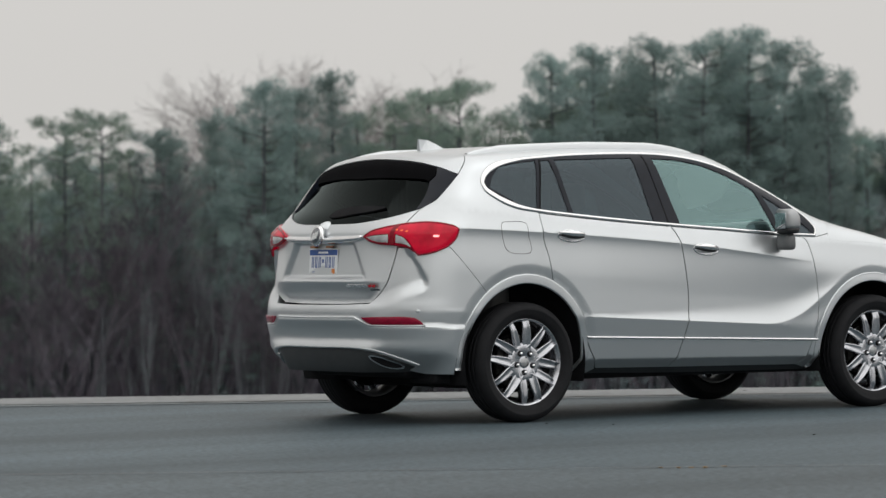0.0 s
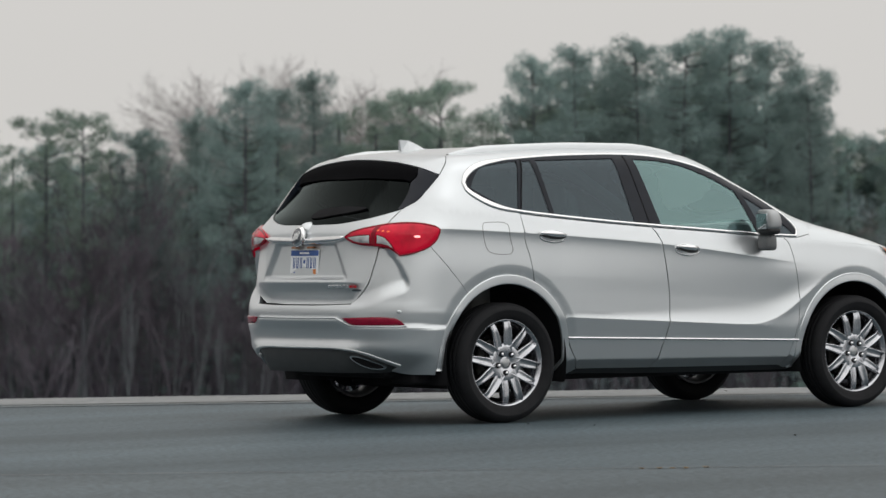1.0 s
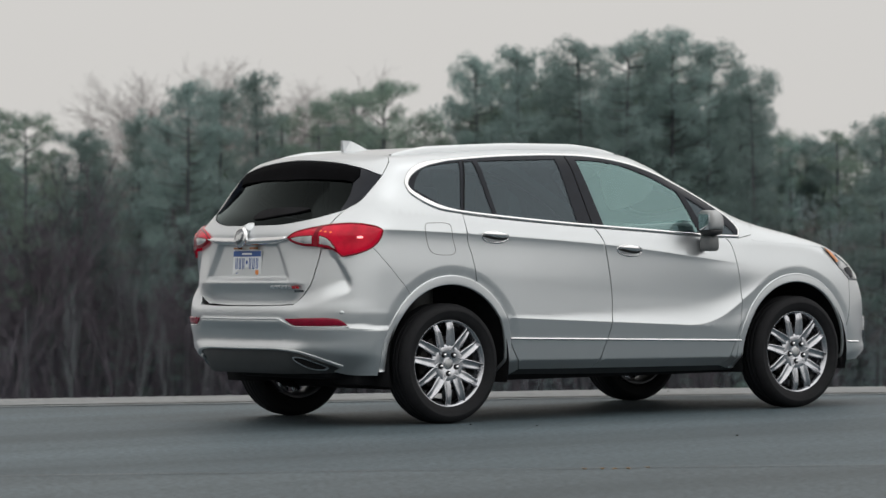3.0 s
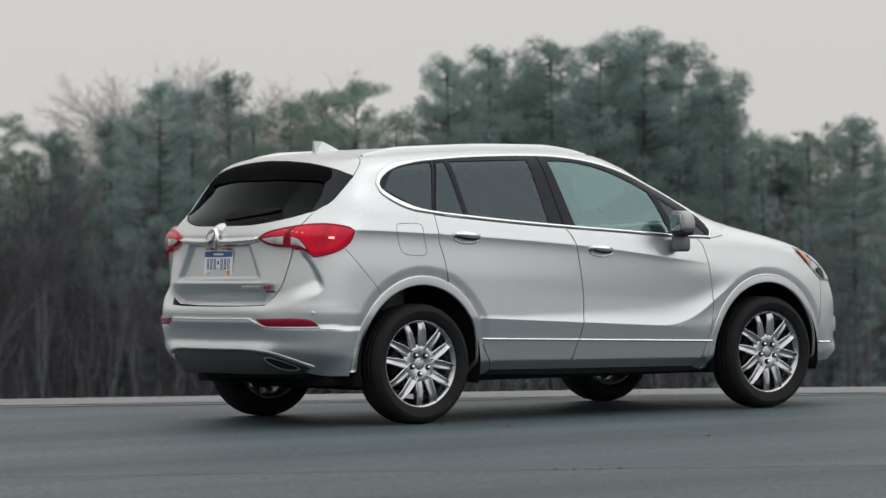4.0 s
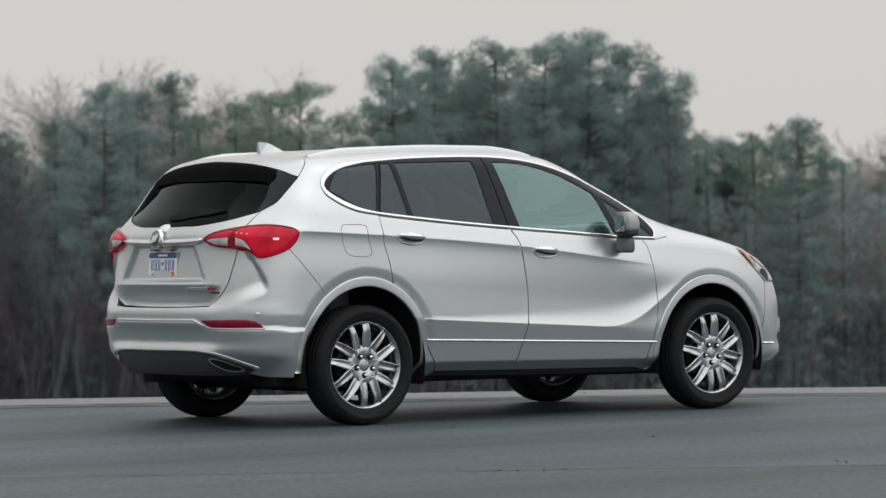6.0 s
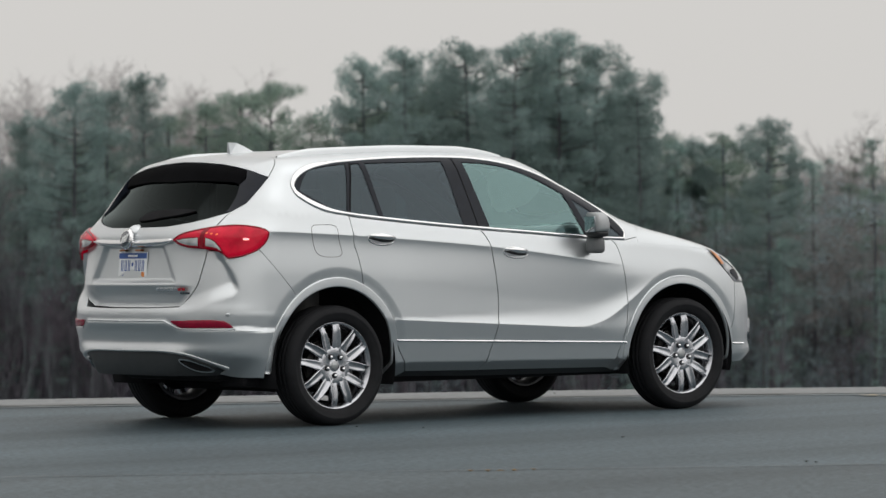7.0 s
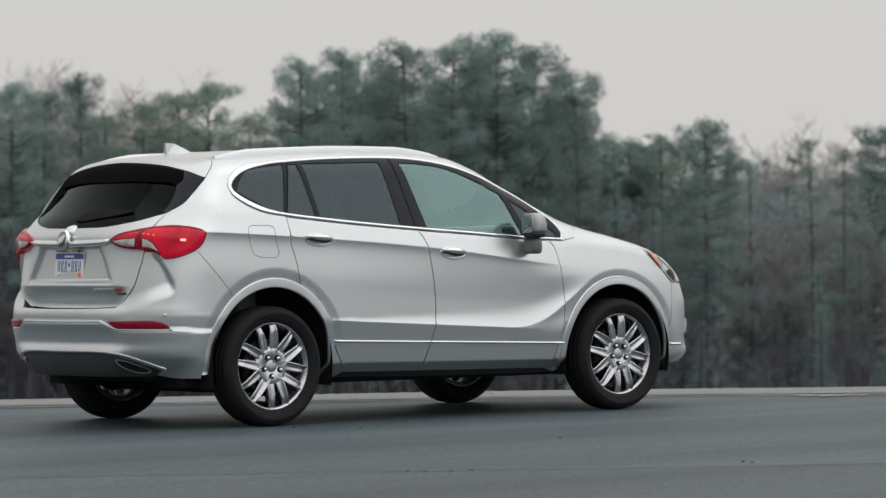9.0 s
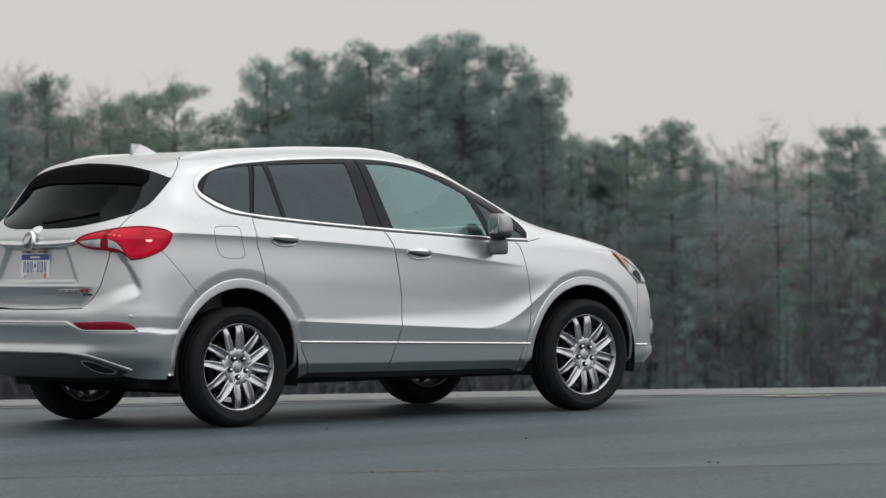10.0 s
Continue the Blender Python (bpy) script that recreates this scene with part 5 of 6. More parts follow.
part("dashboard", block(1.95, 2.45, -0.70, 0.70, 0.80, 1.07, 0.06, 3), CABIN, car, "", True)
for y in (-0.37, 0.37):
    seat = part("front_seat", block(1.02, 1.52, y - 0.25, y + 0.25, 0.45, 0.68, 0.06, 3), LIGHTCABIN, car, "light cloth front seat", True)
    bm = block(0.90, 1.06, y - 0.25, y + 0.25, 0.60, 1.22, 0.06, 3)
    for v in bm.verts:
        v.co.x -= (v.co.z - 0.6) * 0.30
    part("backrest", bm, LIGHTCABIN, seat, "", True)
    bm = block(0.66, 0.76, y - 0.13, y + 0.13, 1.24, 1.42, 0.04, 3)
    part("headrest", bm, LIGHTCABIN, seat, "", True)
bench = part("rear_seat", block(0.10, 0.60, -0.62, 0.62, 0.45, 0.66, 0.06, 3), CABIN, car, "dark rear bench", True)
bm = block(-0.08, 0.10, -0.62, 0.62, 0.60, 1.20, 0.06, 3)
part("backrest", bm, CABIN, bench, "", True)


def ring_mesh(at, big, small):
    bm = bmesh.new()
    rows = []
    for i in range(36):
        a = 2 * math.pi * i / 36
        rows.append([bm.verts.new(at @ Vector(((big + small * math.cos(b)) * math.cos(a), (big + small * math.cos(b)) * math.sin(a), small * math.sin(b)))) for b in [2 * math.pi * k / 8 for k in range(8)]])
    for i in range(36):
        for k in range(8):
            bm.faces.new((rows[i][k], rows[(i + 1) % 36][k], rows[(i + 1) % 36][(k + 1) % 8], rows[i][(k + 1) % 8]))
    bmesh.ops.recalc_face_normals(bm, faces=bm.faces)
    return bm


part("steering_wheel", ring_mesh(pose(1.84, 0.37, 1.02, 0, -65, 0), 0.185, 0.017), TRIM, car, "dark steering wheel", True)


# ---- wheels ----
def lathe(profile, seg=72, sign=-1):
    """Turn (radius, outward) pairs round the wheel's axle, which lies along y."""
    bm = bmesh.new()
    rows = [[bm.verts.new((r * math.cos(2 * math.pi * i / seg), sign * o, r * math.sin(2 * math.pi * i / seg))) for i in range(seg)] for r, o in profile]
    for a, b in zip(rows, rows[1:]):
        for i in range(seg):
            bm.faces.new((a[i], a[(i + 1) % seg], b[(i + 1) % seg], b[i]))
    bmesh.ops.recalc_face_normals(bm, faces=bm.faces)
    return bm


def spoke(angle, off, sign=-1):
    """One blade of a twin spoke: it leaves the dished hub, swells, and runs out to the rim with a ridge and a hollow flank."""
    bm = bmesh.new()
    rows = []
    turn = 1 if off > 0 else -1
    for i in range(16):
        s = i / 15
        r = 0.040 + 0.206 * s
        mid = turn * (0.0215 + 0.128 * r)
        half_w = 0.0290 - 0.0080 * ease(0.45, 1.0, s)
        out = 0.0770 + 0.019 * math.sin(math.pi * 0.65 * s) - (0.010 * (s - 0.8) / 0.2 if s > 0.8 else 0)
        groove = 0.0022 * ease(0.30, 0.62, s)
        row = []
        for w, o in ((-1.0, -0.040), (-0.98, -0.016), (-0.90, -0.0085), (-0.72, -0.0075), (-0.40, -0.0085 - groove), (0.0, -0.0085 - groove),
                     (0.42, -0.005 - groove), (0.66, 0.001), (0.84, 0.002), (0.98, -0.009), (1.0, -0.040)):
            row.append(bm.verts.new((r, sign * (out + o), mid + turn * w * half_w)))
        rows.append(row)
    for p0, p1 in zip(rows, rows[1:]):
        for k in range(10):
            bm.faces.new((p0[k], p0[k + 1], p1[k + 1], p1[k]))
        bm.faces.new((p0[10], p0[0], p1[0], p1[10]))
    bm.faces.new(rows[0])
    bm.faces.new(rows[-1])
    bmesh.ops.recalc_face_normals(bm, faces=bm.faces)
    bmesh.ops.transform(bm, matrix=Matrix.Rotation(-radians(angle), 4, "Y"), verts=bm.verts)
    return bm


TYRE_R = 0.355


def make_wheel():
    wheel = new("wheel")
    tyre = [(0.247, 0.068), (0.256, 0.090), (0.268, 0.104), (0.290, 0.1145), (0.306, 0.117), (0.308, 0.1185), (0.316, 0.1165), (0.331, 0.109), (0.342, 0.098), (0.350, 0.083)]
    for g in (0.056, 0.020):
        tyre += [(0.3535, g + 0.012), (0.354, g + 0.0045), (0.347, g + 0.003), (0.347, g - 0.003), (0.3545, g - 0.0045)]
    tyre += [(TYRE_R, 0.0)]
    tyre += [(r, -o * 0.86) for r, o in reversed(tyre[:-1])]
    part("tyre", lathe(tyre, 96), RUBBER, wheel, "black road tyre", True)
    rim = [(0.222, 0.035), (0.232, 0.060), (0.243, 0.078), (0.2515, 0.088), (0.2575, 0.090), (0.2585, 0.084), (0.250, 0.072)]
    rimob = part("rim", lathe(rim, 96), ALLOY, wheel, "polished twin-spoke alloy rim", True)
    part("barrel", lathe([(0.2215, 0.036), (0.2190, 0.0), (0.224, -0.06), (0.246, -0.080), (0.244, -0.088), (0.232, -0.086), (0.216, -0.060), (0.210, 0.0), (0.212, 0.030)], 72), BARREL, rimob, "", True)
    for k in range(6):
        for off in (-0.0395, 0.0395):
            part("spoke", spoke(101 + 60 * k, off), ALLOY, rimob, "", True)
    hub = [(0.0, 0.074), (0.030, 0.074), (0.034, 0.071), (0.040, 0.0725), (0.050, 0.0780), (0.070, 0.0810), (0.092, 0.0815), (0.108, 0.0790), (0.118, 0.0710), (0.122, 0.058), (0.123, 0.02)]
    part("hub", lathe(hub, 48), ALLOY, rimob, "", True)
    part("centre_cap", lathe([(0.0, 0.079), (0.022, 0.0785), (0.027, 0.075), (0.028, 0.070)], 32), CASEGREY, rimob, "round badge in the hub", True)
    for k in range(5):
        a = radians(-93 + 72 * k)
        # Black discs under the nuts stand in for the shade in their pockets.
        for name, prof, mat, seg in (("wheel_nut", [(0.0, 0.0980), (0.0070, 0.0970), (0.0098, 0.0935), (0.0103, 0.07)], CHROME, 12), ("nut_well", [(0.0, 0.0855), (0.0165, 0.0853), (0.0170, 0.06)], UNDER, 14)):
            bm = lathe(prof, seg)
            bmesh.ops.translate(bm, vec=(0.060 * math.cos(a), 0, 0.060 * math.sin(a)), verts=bm.verts)
            part(name, bm, mat, rimob, "", True)
    part("brake_disc", lathe([(0.06, 0.015), (0.160, 0.015), (0.160, -0.01), (0.06, -0.01)], 48), BRAKE, wheel, "grey iron brake disc")
    bm = block(0.085, 0.175, -0.03, 0.045, -0.07, 0.07, 0.02, 2)
    part("brake_caliper", bm, BARREL, wheel)
    # Black disc added to keep the inside of the wheel dark.
    part("wheel_back", lathe([(0.0, -0.03), (0.175, -0.03), (0.18, 0.0)], 48), UNDER, wheel)
    return wheel


first = make_wheel()
first.parent = car
first.matrix_basis = pose(0, -0.790, TYRE_R)
for m in (pose(2.74, -0.790, TYRE_R, 0, 2, 0), pose(0, 0.790, TYRE_R, 0, 20, 180), pose(2.74, 0.790, TYRE_R, 0, 40, 180)):
    copy_thing(first, m)


# ---- the wood: pines, bare broadleaf trees and undergrowth ----
def tube(verts, faces, path, radii, sides=5):
    base = len(verts)
    for i, (p, r) in enumerate(zip(path, radii)):
        d = (path[min(i + 1, len(path) - 1)] - path[max(i - 1, 0)])
        d = d.normalized() if d.length > 1e-6 else Vector((0, 0, 1))
        u = d.orthogonal().normalized()
        w = d.cross(u)
        for k in range(sides):
            a = 2 * math.pi * k / sides
            verts.append(p + u * (r * math.cos(a)) + w * (r * math.sin(a)))
    for i in range(len(path) - 1):
        for k in range(sides):
            a, b = base + i * sides + k, base + i * sides + (k + 1) % sides
            faces.append((a, b, b + sides, a + sides))


def spray(at, radius, count, rng, flat=0.62, long=(0.15, 0.30), slim=(0.16, 0.26), lift=0.35, loose=0.7):
    """A lobe of foliage: many short narrow leaves in a flattened ball, pointing outwards and up. Returns three corners a leaf."""
    d = rng.normal(size=(count, 3))
    d /= np.linalg.norm(d, axis=1, keepdims=True)
    c = np.asarray(at) + d * (radius * rng.random((count, 1)) ** 0.42) * (1, 1, flat)
    way = d + rng.normal(size=(count, 3)) * loose + (0, 0, lift)
    way /= np.linalg.norm(way, axis=1, keepdims=True)
    side = np.cross(way, rng.normal(size=(count, 3)))
    side /= np.linalg.norm(side, axis=1, keepdims=True) + 1e-9
    ln = rng.uniform(*long, (count, 1))
    wd = ln * rng.uniform(*slim, (count, 1))
    return np.stack([c - way * ln * 0.5 - side * wd * 0.5, c - way * ln * 0.3 + side * wd * 0.5, c + way * ln * 0.5], 1).reshape(-1, 3)


def leaves(sprays):
    """Verts and faces of all the sprays of one crown."""
    v = np.vstack(sprays)
    return v, np.arange(len(v)).reshape(-1, 3).tolist()


def pine_meshes(seed, height, crown, spread, droop, fill, shape="oval"):
    """Trunk and limbs, and the needle crown, of one pine. crown: where the crown begins, as a share of the height;
    shape: oval, layered (flat tiers with gaps), fan (upswept limbs under a broad top) or cone (branches down to the ground)."""
    rnd, rng = random.Random(seed), np.random.default_rng(seed)
    tv, tf, sprays = [], [], []
    path, sway = [], Vector((rnd.uniform(-0.3, 0.3), rnd.uniform(-0.3, 0.3), 0))
    for i in range(9):
        h = i / 8
        path.append(Vector((sway.x * h * h + 0.06 * math.sin(5 * h + seed), sway.y * h * h, h * height)))
    tube(tv, tf, path, [0.19 * (1 - 0.9 * i / 8) * height / 18 + 0.015 for i in range(9)], 6)
    count = int(44 * fill)
    for k in range(count):
        h = crown + (0.985 - crown) * ((k + rnd.random()) / count) ** (0.8 if shape == "fan" else 1.0)
        top = (h - crown) / (1 - crown)
        if shape == "layered":
            h = crown + (1 - crown) * (round(top * 7) / 7 * 0.96 + rnd.uniform(0, 0.03))
        belly = {"oval": 0.42 + 0.62 * math.sin(math.pi * min(1, 0.16 + 0.78 * top)) ** 0.7, "layered": 1.05 - 0.72 * top,
                 "fan": 0.45 + 0.65 * top, "cone": 1.12 - 1.0 * top}[shape]
        reach = spread * belly * rnd.uniform(0.5, 1.1)
        a = k * 2.4 + rnd.uniform(-0.5, 0.5)
        f = h * 8
        i = min(7, int(f))
        start = path[i].lerp(path[i + 1], f - i)
        lift = {"fan": rnd.uniform(0.35, 0.75), "layered": rnd.uniform(-0.05, 0.22)}.get(shape, rnd.uniform(0.1, 0.5)) - droop * (1 - top)
        end = start + Vector((math.cos(a) * reach, math.sin(a) * reach, reach * lift))
        if end.z > height:
            end.z = height - rnd.uniform(0, 1.1)
        mid = start.lerp(end, 0.5) + Vector((0, 0, -0.08 * reach))
        tube(tv, tf, [start, mid, end], [0.045, 0.03, 0.012], 3)
        lobes = max(2, round(reach / 0.62))
        for s in range(lobes):
            g = 0.36 + 0.66 * (s + 1) / lobes
            r = rnd.uniform(0.36, 0.66) * (1.0 if shape != "cone" else 0.85)
            c = start.lerp(end, g) + Vector((rnd.gauss(0, 0.20), rnd.gauss(0, 0.20), rnd.gauss(0.05, 0.14)))
            sprays.append(spray(c, r, int(330 * fill * r * r), rng, {"layered": 0.45, "fan": 0.6}.get(shape, 0.75)))
    for _ in range(5):
        sprays.append(spray(path[-1] + Vector((rnd.gauss(0, 0.22), rnd.gauss(0, 0.22), rnd.uniform(-0.7, -0.05))), 0.36, 60, rng, 0.9))
    # dead snags below the crown
    for k in range(9):
        h = crown * rnd.uniform(0.35, 1.0)
        start = path[min(8, int(h * 8))].copy()
        start.z = h * height
        a, r = rnd.uniform(0, 6.28), rnd.uniform(0.5, 1.6)
        tube(tv, tf, [start, start + Vector((math.cos(a) * r, math.sin(a) * r, 0.15 * r))], [0.03, 0.008], 3)
    return (tv, tf), leaves(sprays)


def bare_mesh(seed, height, spread, levels=5, girth=0.13):
    """A leafless tree: trunk, and limbs that fork again and again into twigs."""
    rnd = random.Random(seed)
    verts, faces = [], []

    def grow(at, way, length, r, level):
        bend = Vector((rnd.gauss(0, 0.12), rnd.gauss(0, 0.12), 0.06))
        mid = at + way * length * 0.5
        end = mid + (way + bend).normalized() * length * 0.5
        if level == 0:
            tube(verts, faces, [at, end], [r, r * 0.62], 3)
            return
        tube(verts, faces, [at, mid, end], [r, r * 0.82, r * 0.62], 5 if level > 3 else 3)
        forks = 3 if level > 1 else 5
        for k in range(forks):
            side = Vector((rnd.gauss(0, 1), rnd.gauss(0, 1), rnd.gauss(0.1, 0.5))).normalized()
            out = (way + side * spread * rnd.uniform(0.5, 1.1) + Vector((0, 0, 0.18))).normalized()
            start = at.lerp(end, rnd.uniform(0.5, 1.0)) if k else end
            grow(start, out, length * rnd.uniform(0.55, 0.78), max(0.007, r * 0.56), level - 1)

    lean = Vector((rnd.gauss(0, 0.05), rnd.gauss(0, 0.05), 1)).normalized()
    grow(Vector((0, 0, 0)), lean, height * 0.42, girth, levels)
    top = max(v.z for v in verts)
    return [v * (height / top) for v in verts], faces


def dome_mesh(seed, height, girth=0.085):
    """A leafless tree with a broad rounded crown of rising limbs and very fine twigs."""
    rnd = random.Random(seed)
    verts, faces = [], []
    core = Vector((0, 0, height * 0.52))

    def bent(at, way, length, r0, r1, sag=0.0):
        end = at + way * length
        mid = at.lerp(end, 0.5) + Vector((rnd.gauss(0, 0.05), rnd.gauss(0, 0.05), -sag)) * length
        tube(verts, faces, [at, mid, end], [r0, (r0 + r1) / 2, r1], 3)
        return end

    fork = bent(Vector((0, 0, 0)), Vector((0, 0, 1)), height * 0.40, girth, girth * 0.8)
    for k in range(14):
        a, lift = 2.4 * k + rnd.uniform(-0.3, 0.3), rnd.uniform(0.5, 1.0) if k else 3.0
        way = Vector((math.cos(a), math.sin(a), lift * 1.6)).normalized()
        start = fork - Vector((0, 0, rnd.uniform(0, 0.1) * height))
        reach = height * (0.34 + 0.12 * way.z) * rnd.uniform(0.85, 1.0)
        tip = bent(start, way, reach, girth * 0.42, 0.012, 0.06)
        for j in range(11):
            at = start.lerp(tip, 0.35 + 0.65 * (j + rnd.random()) / 11)
            side = ((at - core).normalized() + Vector((rnd.gauss(0, 0.6), rnd.gauss(0, 0.6), rnd.gauss(0.35, 0.4)))).normalized()
            end = bent(at, side, height * rnd.uniform(0.10, 0.17), 0.014, 0.008)
            for _ in range(6):
                at2 = at.lerp(end, rnd.uniform(0.3, 1.0))
                out = (side + Vector((rnd.gauss(0, 0.6), rnd.gauss(0, 0.6), rnd.gauss(0.2, 0.5)))).normalized()
                end2 = bent(at2, out, height * rnd.uniform(0.05, 0.09), 0.010, 0.007)
                for _ in range(5):
                    out2 = (out + Vector((rnd.gauss(0, 0.6), rnd.gauss(0, 0.6), rnd.gauss(0.1, 0.5)))).normalized()
                    at3 = at2.lerp(end2, rnd.uniform(0.4, 1.0))
                    tube(verts, faces, [at3, at3 + out2 * height * rnd.uniform(0.025, 0.055)], [0.007, 0.004], 3)
    top = max(v.z for v in verts)
    return [v * (height / top) for v in verts], faces


def tree_of(name, label, group, meshes):
    """An Empty at the foot of the tree with its trunk and crown under it; meshes: (part name, verts, faces, material)."""
    root = thing(name, label, "tree", group=group)
    for pname, verts, faces, mat in meshes:
        mesh_object(pname, verts, faces, mat, root, smooth=False)
    return root


PINES, BARES = [], []
for seed, crown, spread, droop, fill, shape, mat in ((1, 0.42, 2.25, 0.2, 1.3, "oval", NEEDLE), (2, 0.48, 2.1, 0.1, 1.3, "oval", NEEDLE), (3, 0.46, 2.0, 0.2, 1.1, "oval", OLIVE), (4, 0.45, 1.15, 0.1, 1.15, "oval", NEEDLE),
                                                     (5, 0.34, 2.1, 0.2, 0.75, "layered", OLIVE), (6, 0.42, 2.2, 0.0, 0.95, "fan", OLIVE), (7, 0.10, 2.0, 0.3, 0.8, "cone", YOUNG), (8, 0.15, 1.7, 0.4, 0.8, "cone", YOUNG)):
    (tv, tf), (lv, lf) = pine_meshes(seed, 18.0, crown, spread, droop, fill, shape)
    PINES.append(tree_of("pine_tree", "tall loblolly pine with dark grey-green needles and a bare lower trunk", "pines of the wood", (("trunk", tv, tf, BARK), ("crown", lv, lf, mat))))
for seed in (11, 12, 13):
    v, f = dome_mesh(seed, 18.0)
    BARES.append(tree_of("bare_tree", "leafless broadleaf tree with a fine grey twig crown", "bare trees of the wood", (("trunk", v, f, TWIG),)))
SAPLINGS = []
for seed, height, spread in ((21, 9, 0.30), (22, 9, 0.42), (23, 9, 0.36)):
    v, f = bare_mesh(seed, height, spread, 4, 0.075)
    SAPLINGS.append(tree_of("bare_sapling", "slender leafless sapling with pale grey bark", "bare saplings at the wood edge", (("trunk", v, f, PALEBARK),)))
BRUSH = []
for seed, height, spread in ((31, 7, 0.75), (32, 7, 0.6), (33, 7, 0.9)):
    v, f = bare_mesh(seed, height, spread, 5, 0.045)
    BRUSH.append(tree_of("bare_shrub", "tangled leafless shrub with red-brown twigs", "shrubs at the wood edge", (("trunk", v, f, REDTWIG),)))
USED = set()


def plant(kind, bearing, away, height, seed, wide=1.0, own=18.0):
    """Stand a copy of a tree at a bearing (degrees right of +y) and a distance from the camera's foot."""
    rnd = random.Random(seed * 7 + 3)
    a = radians(bearing)
    x, y = FOOT.x + away * math.sin(a), FOOT.y + away * math.cos(a)
    off = Vector((x - FOOT.x, y - FOOT.y, 0))
    z = land(off.dot(ALONG), off.dot(ACROSS)) - 0.25
    src = kind[seed % len(kind)]
    m = pose(x, y, z, 0, 0, rnd.uniform(0, 360))
    s = (height - z) / own
    size = Vector((s * wide * rnd.uniform(0.92, 1.08), s * wide * rnd.uniform(0.92, 1.08), s))
    ob = src if src.name not in USED else copy_thing(src, m)
    USED.add(src.name)
    ob.matrix_basis = m
    ob.scale = size
    return ob


# crowns that make the skyline: bearing, height of the top above the pad, which pine, width
SKYLINE = [(27.85, 7.2, 2, 1.0), (28.95, 7.5, 5, 0.9), (29.55, 7.5, 5, 0.8), (30.35, 6.9, 1, 0.9), (31.35, 7.4, 3, 1.0), (32.10, 8.7, 0, 0.95), (32.62, 8.8, 3, 1.1),
           (33.25, 9.2, 3, 1.0), (34.25, 7.9, 2, 0.9), (34.85, 8.8, 5, 1.0), (35.35, 8.7, 5, 0.9), (35.95, 7.4, 2, 0.9), (36.84, 10.2, 0, 0.8), (37.50, 10.2, 3, 1.1),
           (38.05, 9.8, 1, 0.9), (38.52, 10.7, 0, 1.0), (39.15, 10.4, 1, 1.0), (39.62, 10.6, 2, 0.9), (39.90, 11.0, 1, 1.0), (40.45, 10.4, 0, 1.0), (40.98, 9.6, 1, 0.9), (41.25, 8.4, 3, 0.95),
           (41.85, 6.2, 2, 0.9), (42.60, 6.6, 3, 1.1), (43.30, 6.8, 0, 0.95), (44.0, 5.3, 2, 0.9), (44.95, 5.0, 1, 0.9), (45.5, 5.6, 2, 0.9), (46.25, 6.8, 1, 1.0), (46.8, 6.6, 0, 1.0)]
for k, (bearing, top, which, wide) in enumerate(SKYLINE):
    which = (4, 6, 4)[k % 3] if bearing > 41.6 and k % 4 else which
    plant([PINES[which]], bearing, 160 + 5 * math.sin(k * 2.3), top - (0.50 if 36 < bearing < 41.5 else 0.35), k, wide)
wood = random.Random(5)
tops = np.array(SKYLINE)
for k in range(58):
    bearing = 26.0 + 22.5 * (k + wood.random()) / 42 if k < 42 else 36.4 + 5.0 * (k - 42 + wood.random()) / 16
    near = float(np.interp(bearing, tops[:, 0], tops[:, 1]))
    row = k % 2
    if bearing > 41.6 and k % 2:
        continue
    plant(PINES[:5], bearing, 166 + 9 * row + wood.uniform(-2, 2), near - wood.uniform(0.9, 2.7), 100 + k, 1.1)
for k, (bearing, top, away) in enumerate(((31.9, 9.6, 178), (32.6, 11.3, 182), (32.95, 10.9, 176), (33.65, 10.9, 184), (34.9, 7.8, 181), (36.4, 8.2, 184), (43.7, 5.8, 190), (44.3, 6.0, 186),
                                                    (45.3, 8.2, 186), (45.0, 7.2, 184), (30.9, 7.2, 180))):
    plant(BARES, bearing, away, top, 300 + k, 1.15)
# Pale bare trees among the open pines stand in for haze.
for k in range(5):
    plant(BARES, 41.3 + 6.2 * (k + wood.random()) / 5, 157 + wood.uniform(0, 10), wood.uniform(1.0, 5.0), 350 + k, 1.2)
for k in range(30):
    bearing = 26.5 + 15.5 * (k + wood.random()) / 30
    plant(SAPLINGS, bearing, 150 + wood.uniform(0, 12), wood.uniform(-2.0, 3.5), 400 + k, 0.7, 9.0)
for k in range(150):
    bearing = 26.5 + 21 * (k + wood.random()) / 110 if k < 110 else 26.8 + 9.5 * (k - 110 + wood.random()) / 40
    plant(BRUSH, bearing, 152 + wood.uniform(0, 20), wood.uniform(-2.5, 2.6) - (1.5 if bearing > 41.5 else 0) + (3.0 if k >= 110 else 0), 500 + k, 1.1, 7.0)
# the shoulder of the tall stand
for k, (bearing, top, which) in enumerate(((41.68, 6.2, 2), (42.05, 6.0, 0), (42.40, 5.9, 1), (42.90, 6.0, 2))):
    plant([PINES[which]], bearing, 168, top, 830 + k, 1.1)
# a row behind the open end of the wood; haze is put into its young needles' pale colour
for k in range(12):
    plant(PINES[6:8] + PINES[4:5], 41.6 + 5.6 * (k + wood.random()) / 12, 184 + wood.uniform(-4, 4), wood.uniform(5.4, 6.8), 800 + k, 1.25)
# young pines with branches to the ground
for k in range(20):
    bearing = 40.8 + 6.6 * (k + wood.random()) / 20
    plant(PINES[6:8], bearing, 150 + wood.uniform(0, 22), wood.uniform(-2.0, 3.6), 700 + k, 1.15)
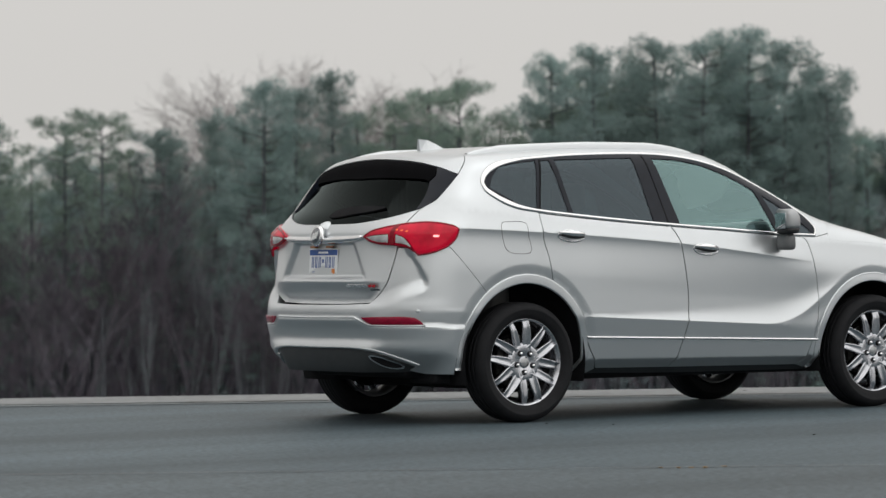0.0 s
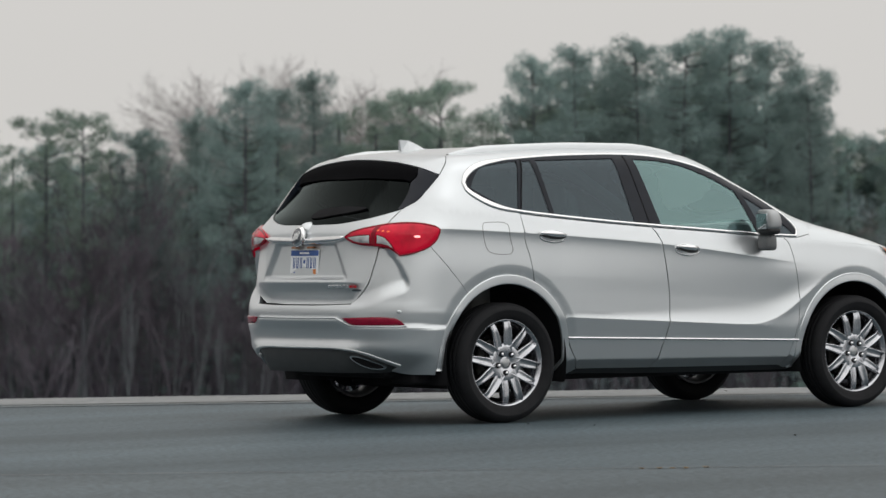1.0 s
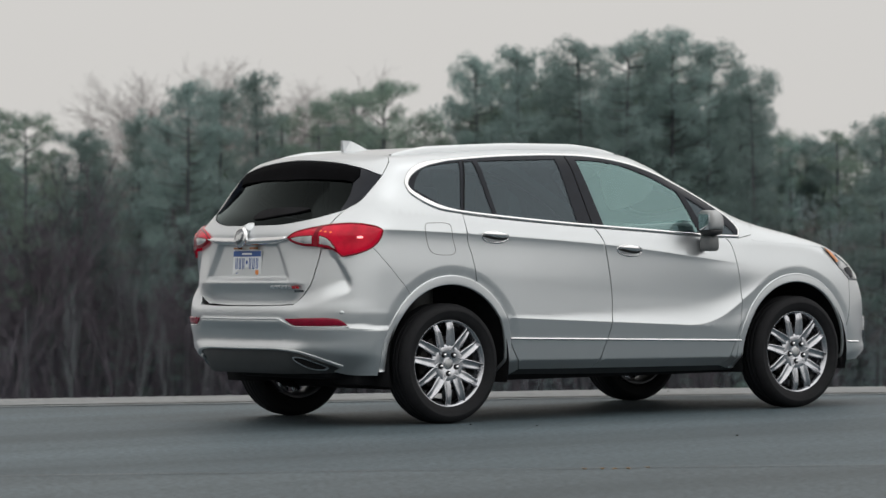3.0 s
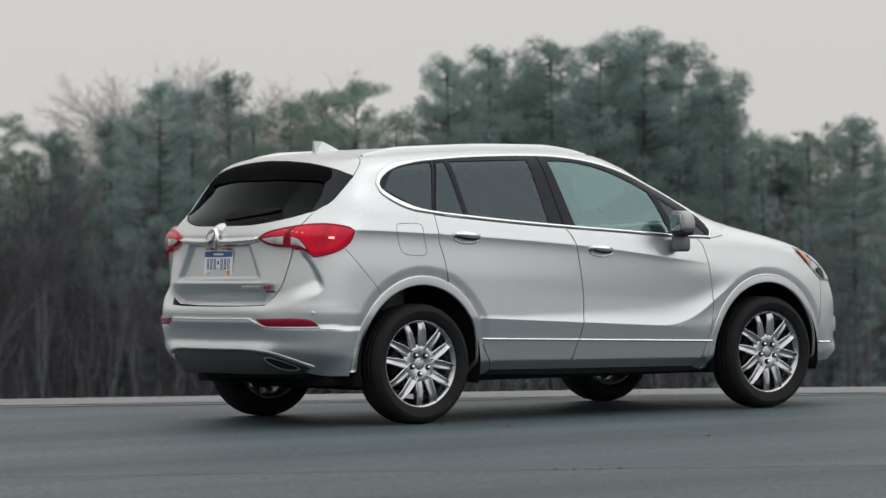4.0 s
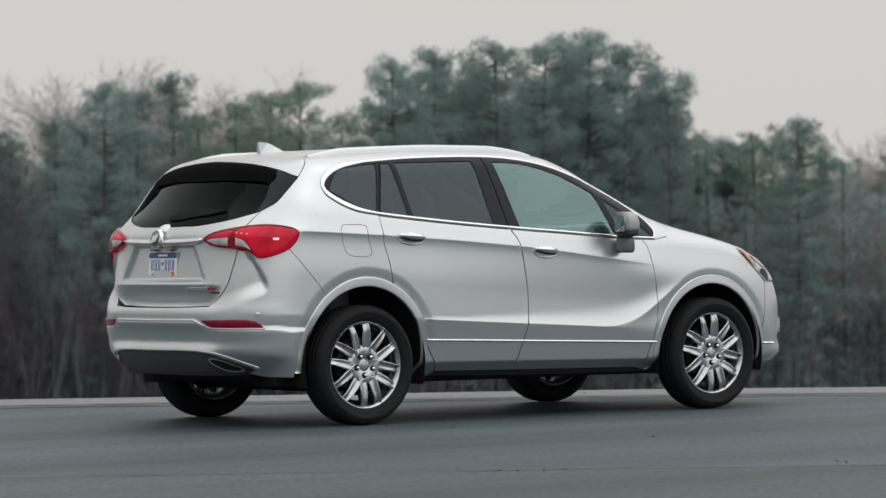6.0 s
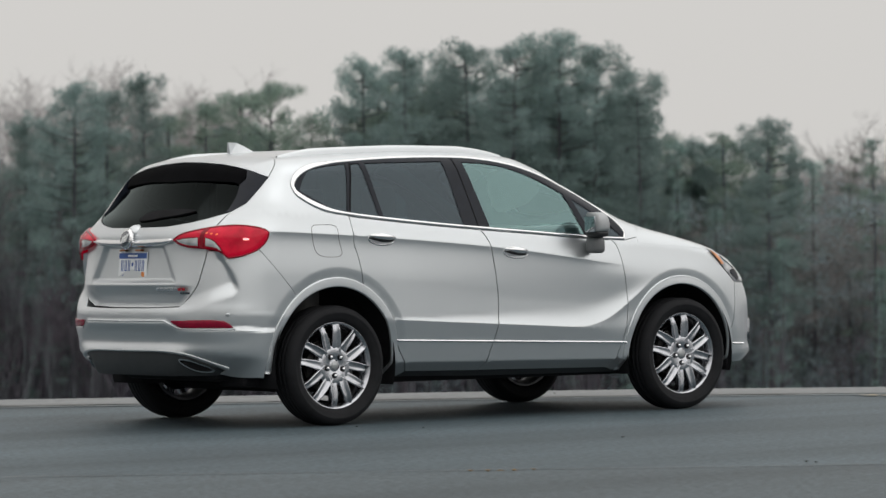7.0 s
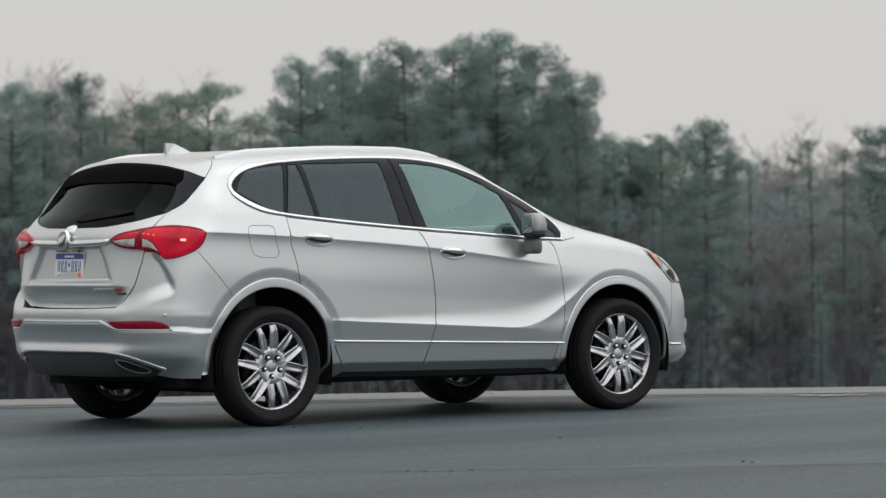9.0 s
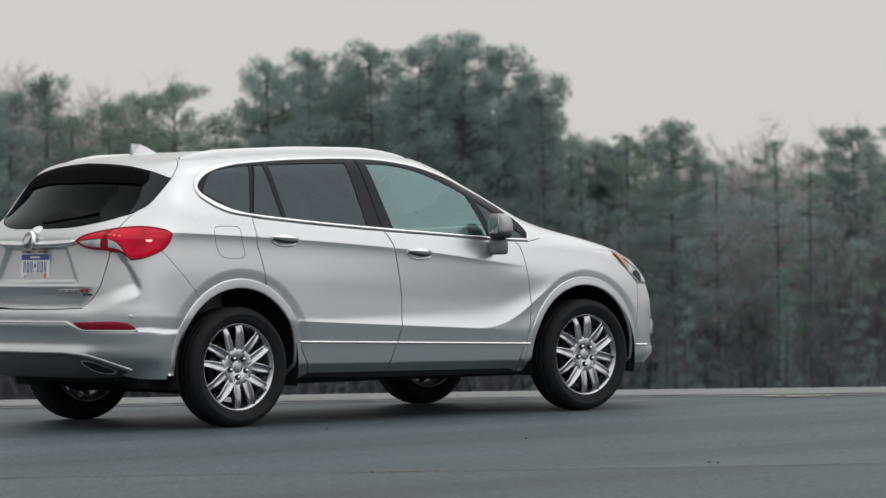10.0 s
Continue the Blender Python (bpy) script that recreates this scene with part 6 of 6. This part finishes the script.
for k in range(7):
    bearing = 27.5 + 13.0 * (k + wood.random()) / 7
    plant(PINES[6:8], bearing, 160 + wood.uniform(0, 8), wood.uniform(0.5, 4.5), 770 + k, 1.2)


def thicket(name, count, s_range, n_range, tall, mat, label, seed, upright=False, crest=99.0):
    """Leafy or twiggy growth over the rise, as one mass; upright: thin bare shoots in place of leaves; crest: it grows no higher than this."""
    rnd, rng = random.Random(seed), np.random.default_rng(seed)
    sprays = []
    for _ in range(count):
        s, n = rnd.uniform(*s_range), rnd.uniform(*n_range)
        foot = land(s, n)
        at = pave(s, n, foot + max(0.0, min(tall, crest - foot + rnd.uniform(-0.8, 0.5))) * rnd.random() ** (1.5 if crest > 50 else 0.8))
        if upright:
            sprays.append(spray(at, rnd.uniform(0.6, 1.2), 26, rng, 1.0, (0.5, 1.5), (0.02, 0.04), 2.2, 0.4))
        else:
            sprays.append(spray(at, rnd.uniform(0.5, 1.0), 40, rng, 0.8, (0.18, 0.36)))
    return tagged(mesh_object(name, *leaves(sprays), mat, smooth=False), label, "undergrowth", kind="stuff")


thicket("green_undergrowth", 1700, (-14, 66), (172, 203), 2.6, NEEDLE, "grey-green evergreen growth covering the added rise", 61)
# Pale growth set among the pines to stand in for haze.
thicket("grey_undergrowth", 1150, (15, 68), (155, 170), 11.0, HAZEGREEN, "fine pale grey-green growth at the wood edge, standing in for haze", 64)
thicket("grey_undergrowth", 1900, (33, 70), (152, 168), 11.5, HAZEGREEN, "pale grey-green growth among the open pines, standing in for haze", 65)
thicket("green_undergrowth", 1500, (-14, 19), (170, 186), 9.0, OLIVE, "dark green growth closing the wood behind the trunks", 66, crest=5.0)
thicket("grey_undergrowth", 1300, (33, 56), (170, 186), 9.0, HAZEGREEN, "grey-green growth closing the wood behind the trunks", 67, crest=4.2)
thicket("brown_undergrowth", 1600, (-14, 66), (160, 182), 3.0, THICKET, "brown leafless shoots along the wood edge", 62, True)
thicket("brown_undergrowth", 1500, (-14, 24), (164, 184), 4.5, THICKET, "red-brown leafless shoots among the trunks", 63, True)


def far_wood():
    """Unseen wood to both sides and behind, as one mass of simple pines, added to darken the car's reflections."""
    bases = []
    for seed in (41, 42, 43):
        (tv, tf), (lv, lf) = pine_meshes(seed, 18.0, 0.35, 2.3, 0.2, 0.42)
        bases.append((np.vstack([[tuple(v) for v in tv], lv]), tf + [tuple(i + len(tv) for i in f) for f in lf], len(tf)))
    verts, faces, index, count = [], [], [], 0
    for k in range(210):
        bearing = -150 + 175 * (k + wood.random()) / 170 if k < 170 else 49 + 40 * (k - 170 + wood.random()) / 40
        away, a = float(np.interp(bearing, [-150, -70, -10, 22, 26], [58, 58, 62, 140, 160])) + wood.uniform(0, 18), radians(bearing)
        x, y = FOOT.x + away * math.sin(a), FOOT.y + away * math.cos(a)
        off = Vector((x - FOOT.x, y - FOOT.y, 0))
        z = land(off.dot(ALONG), off.dot(ACROSS)) - 0.3
        base, fs, bark = bases[k % 3]
        s = (wood.uniform(5.5, 9.5) + (10 if bearing < 5 else 0) - z) / 18
        verts.append(base * (s * 1.2, s * 1.2, s) + (x, y, z))
        faces += [tuple(i + count for i in f) for f in fs]
        index += [0] * bark + [1] * (len(fs) - bark)
        count += len(base)
    ob = mesh_object("far_wood", np.vstack(verts), faces, BARK, smooth=False)
    ob.data.materials.append(NEEDLE)
    ob.data.polygons.foreach_set("material_index", index)
    tagged(ob, "unseen wood of dark green pines, added to darken the car's reflections", "wood", kind="stuff")


far_wood()
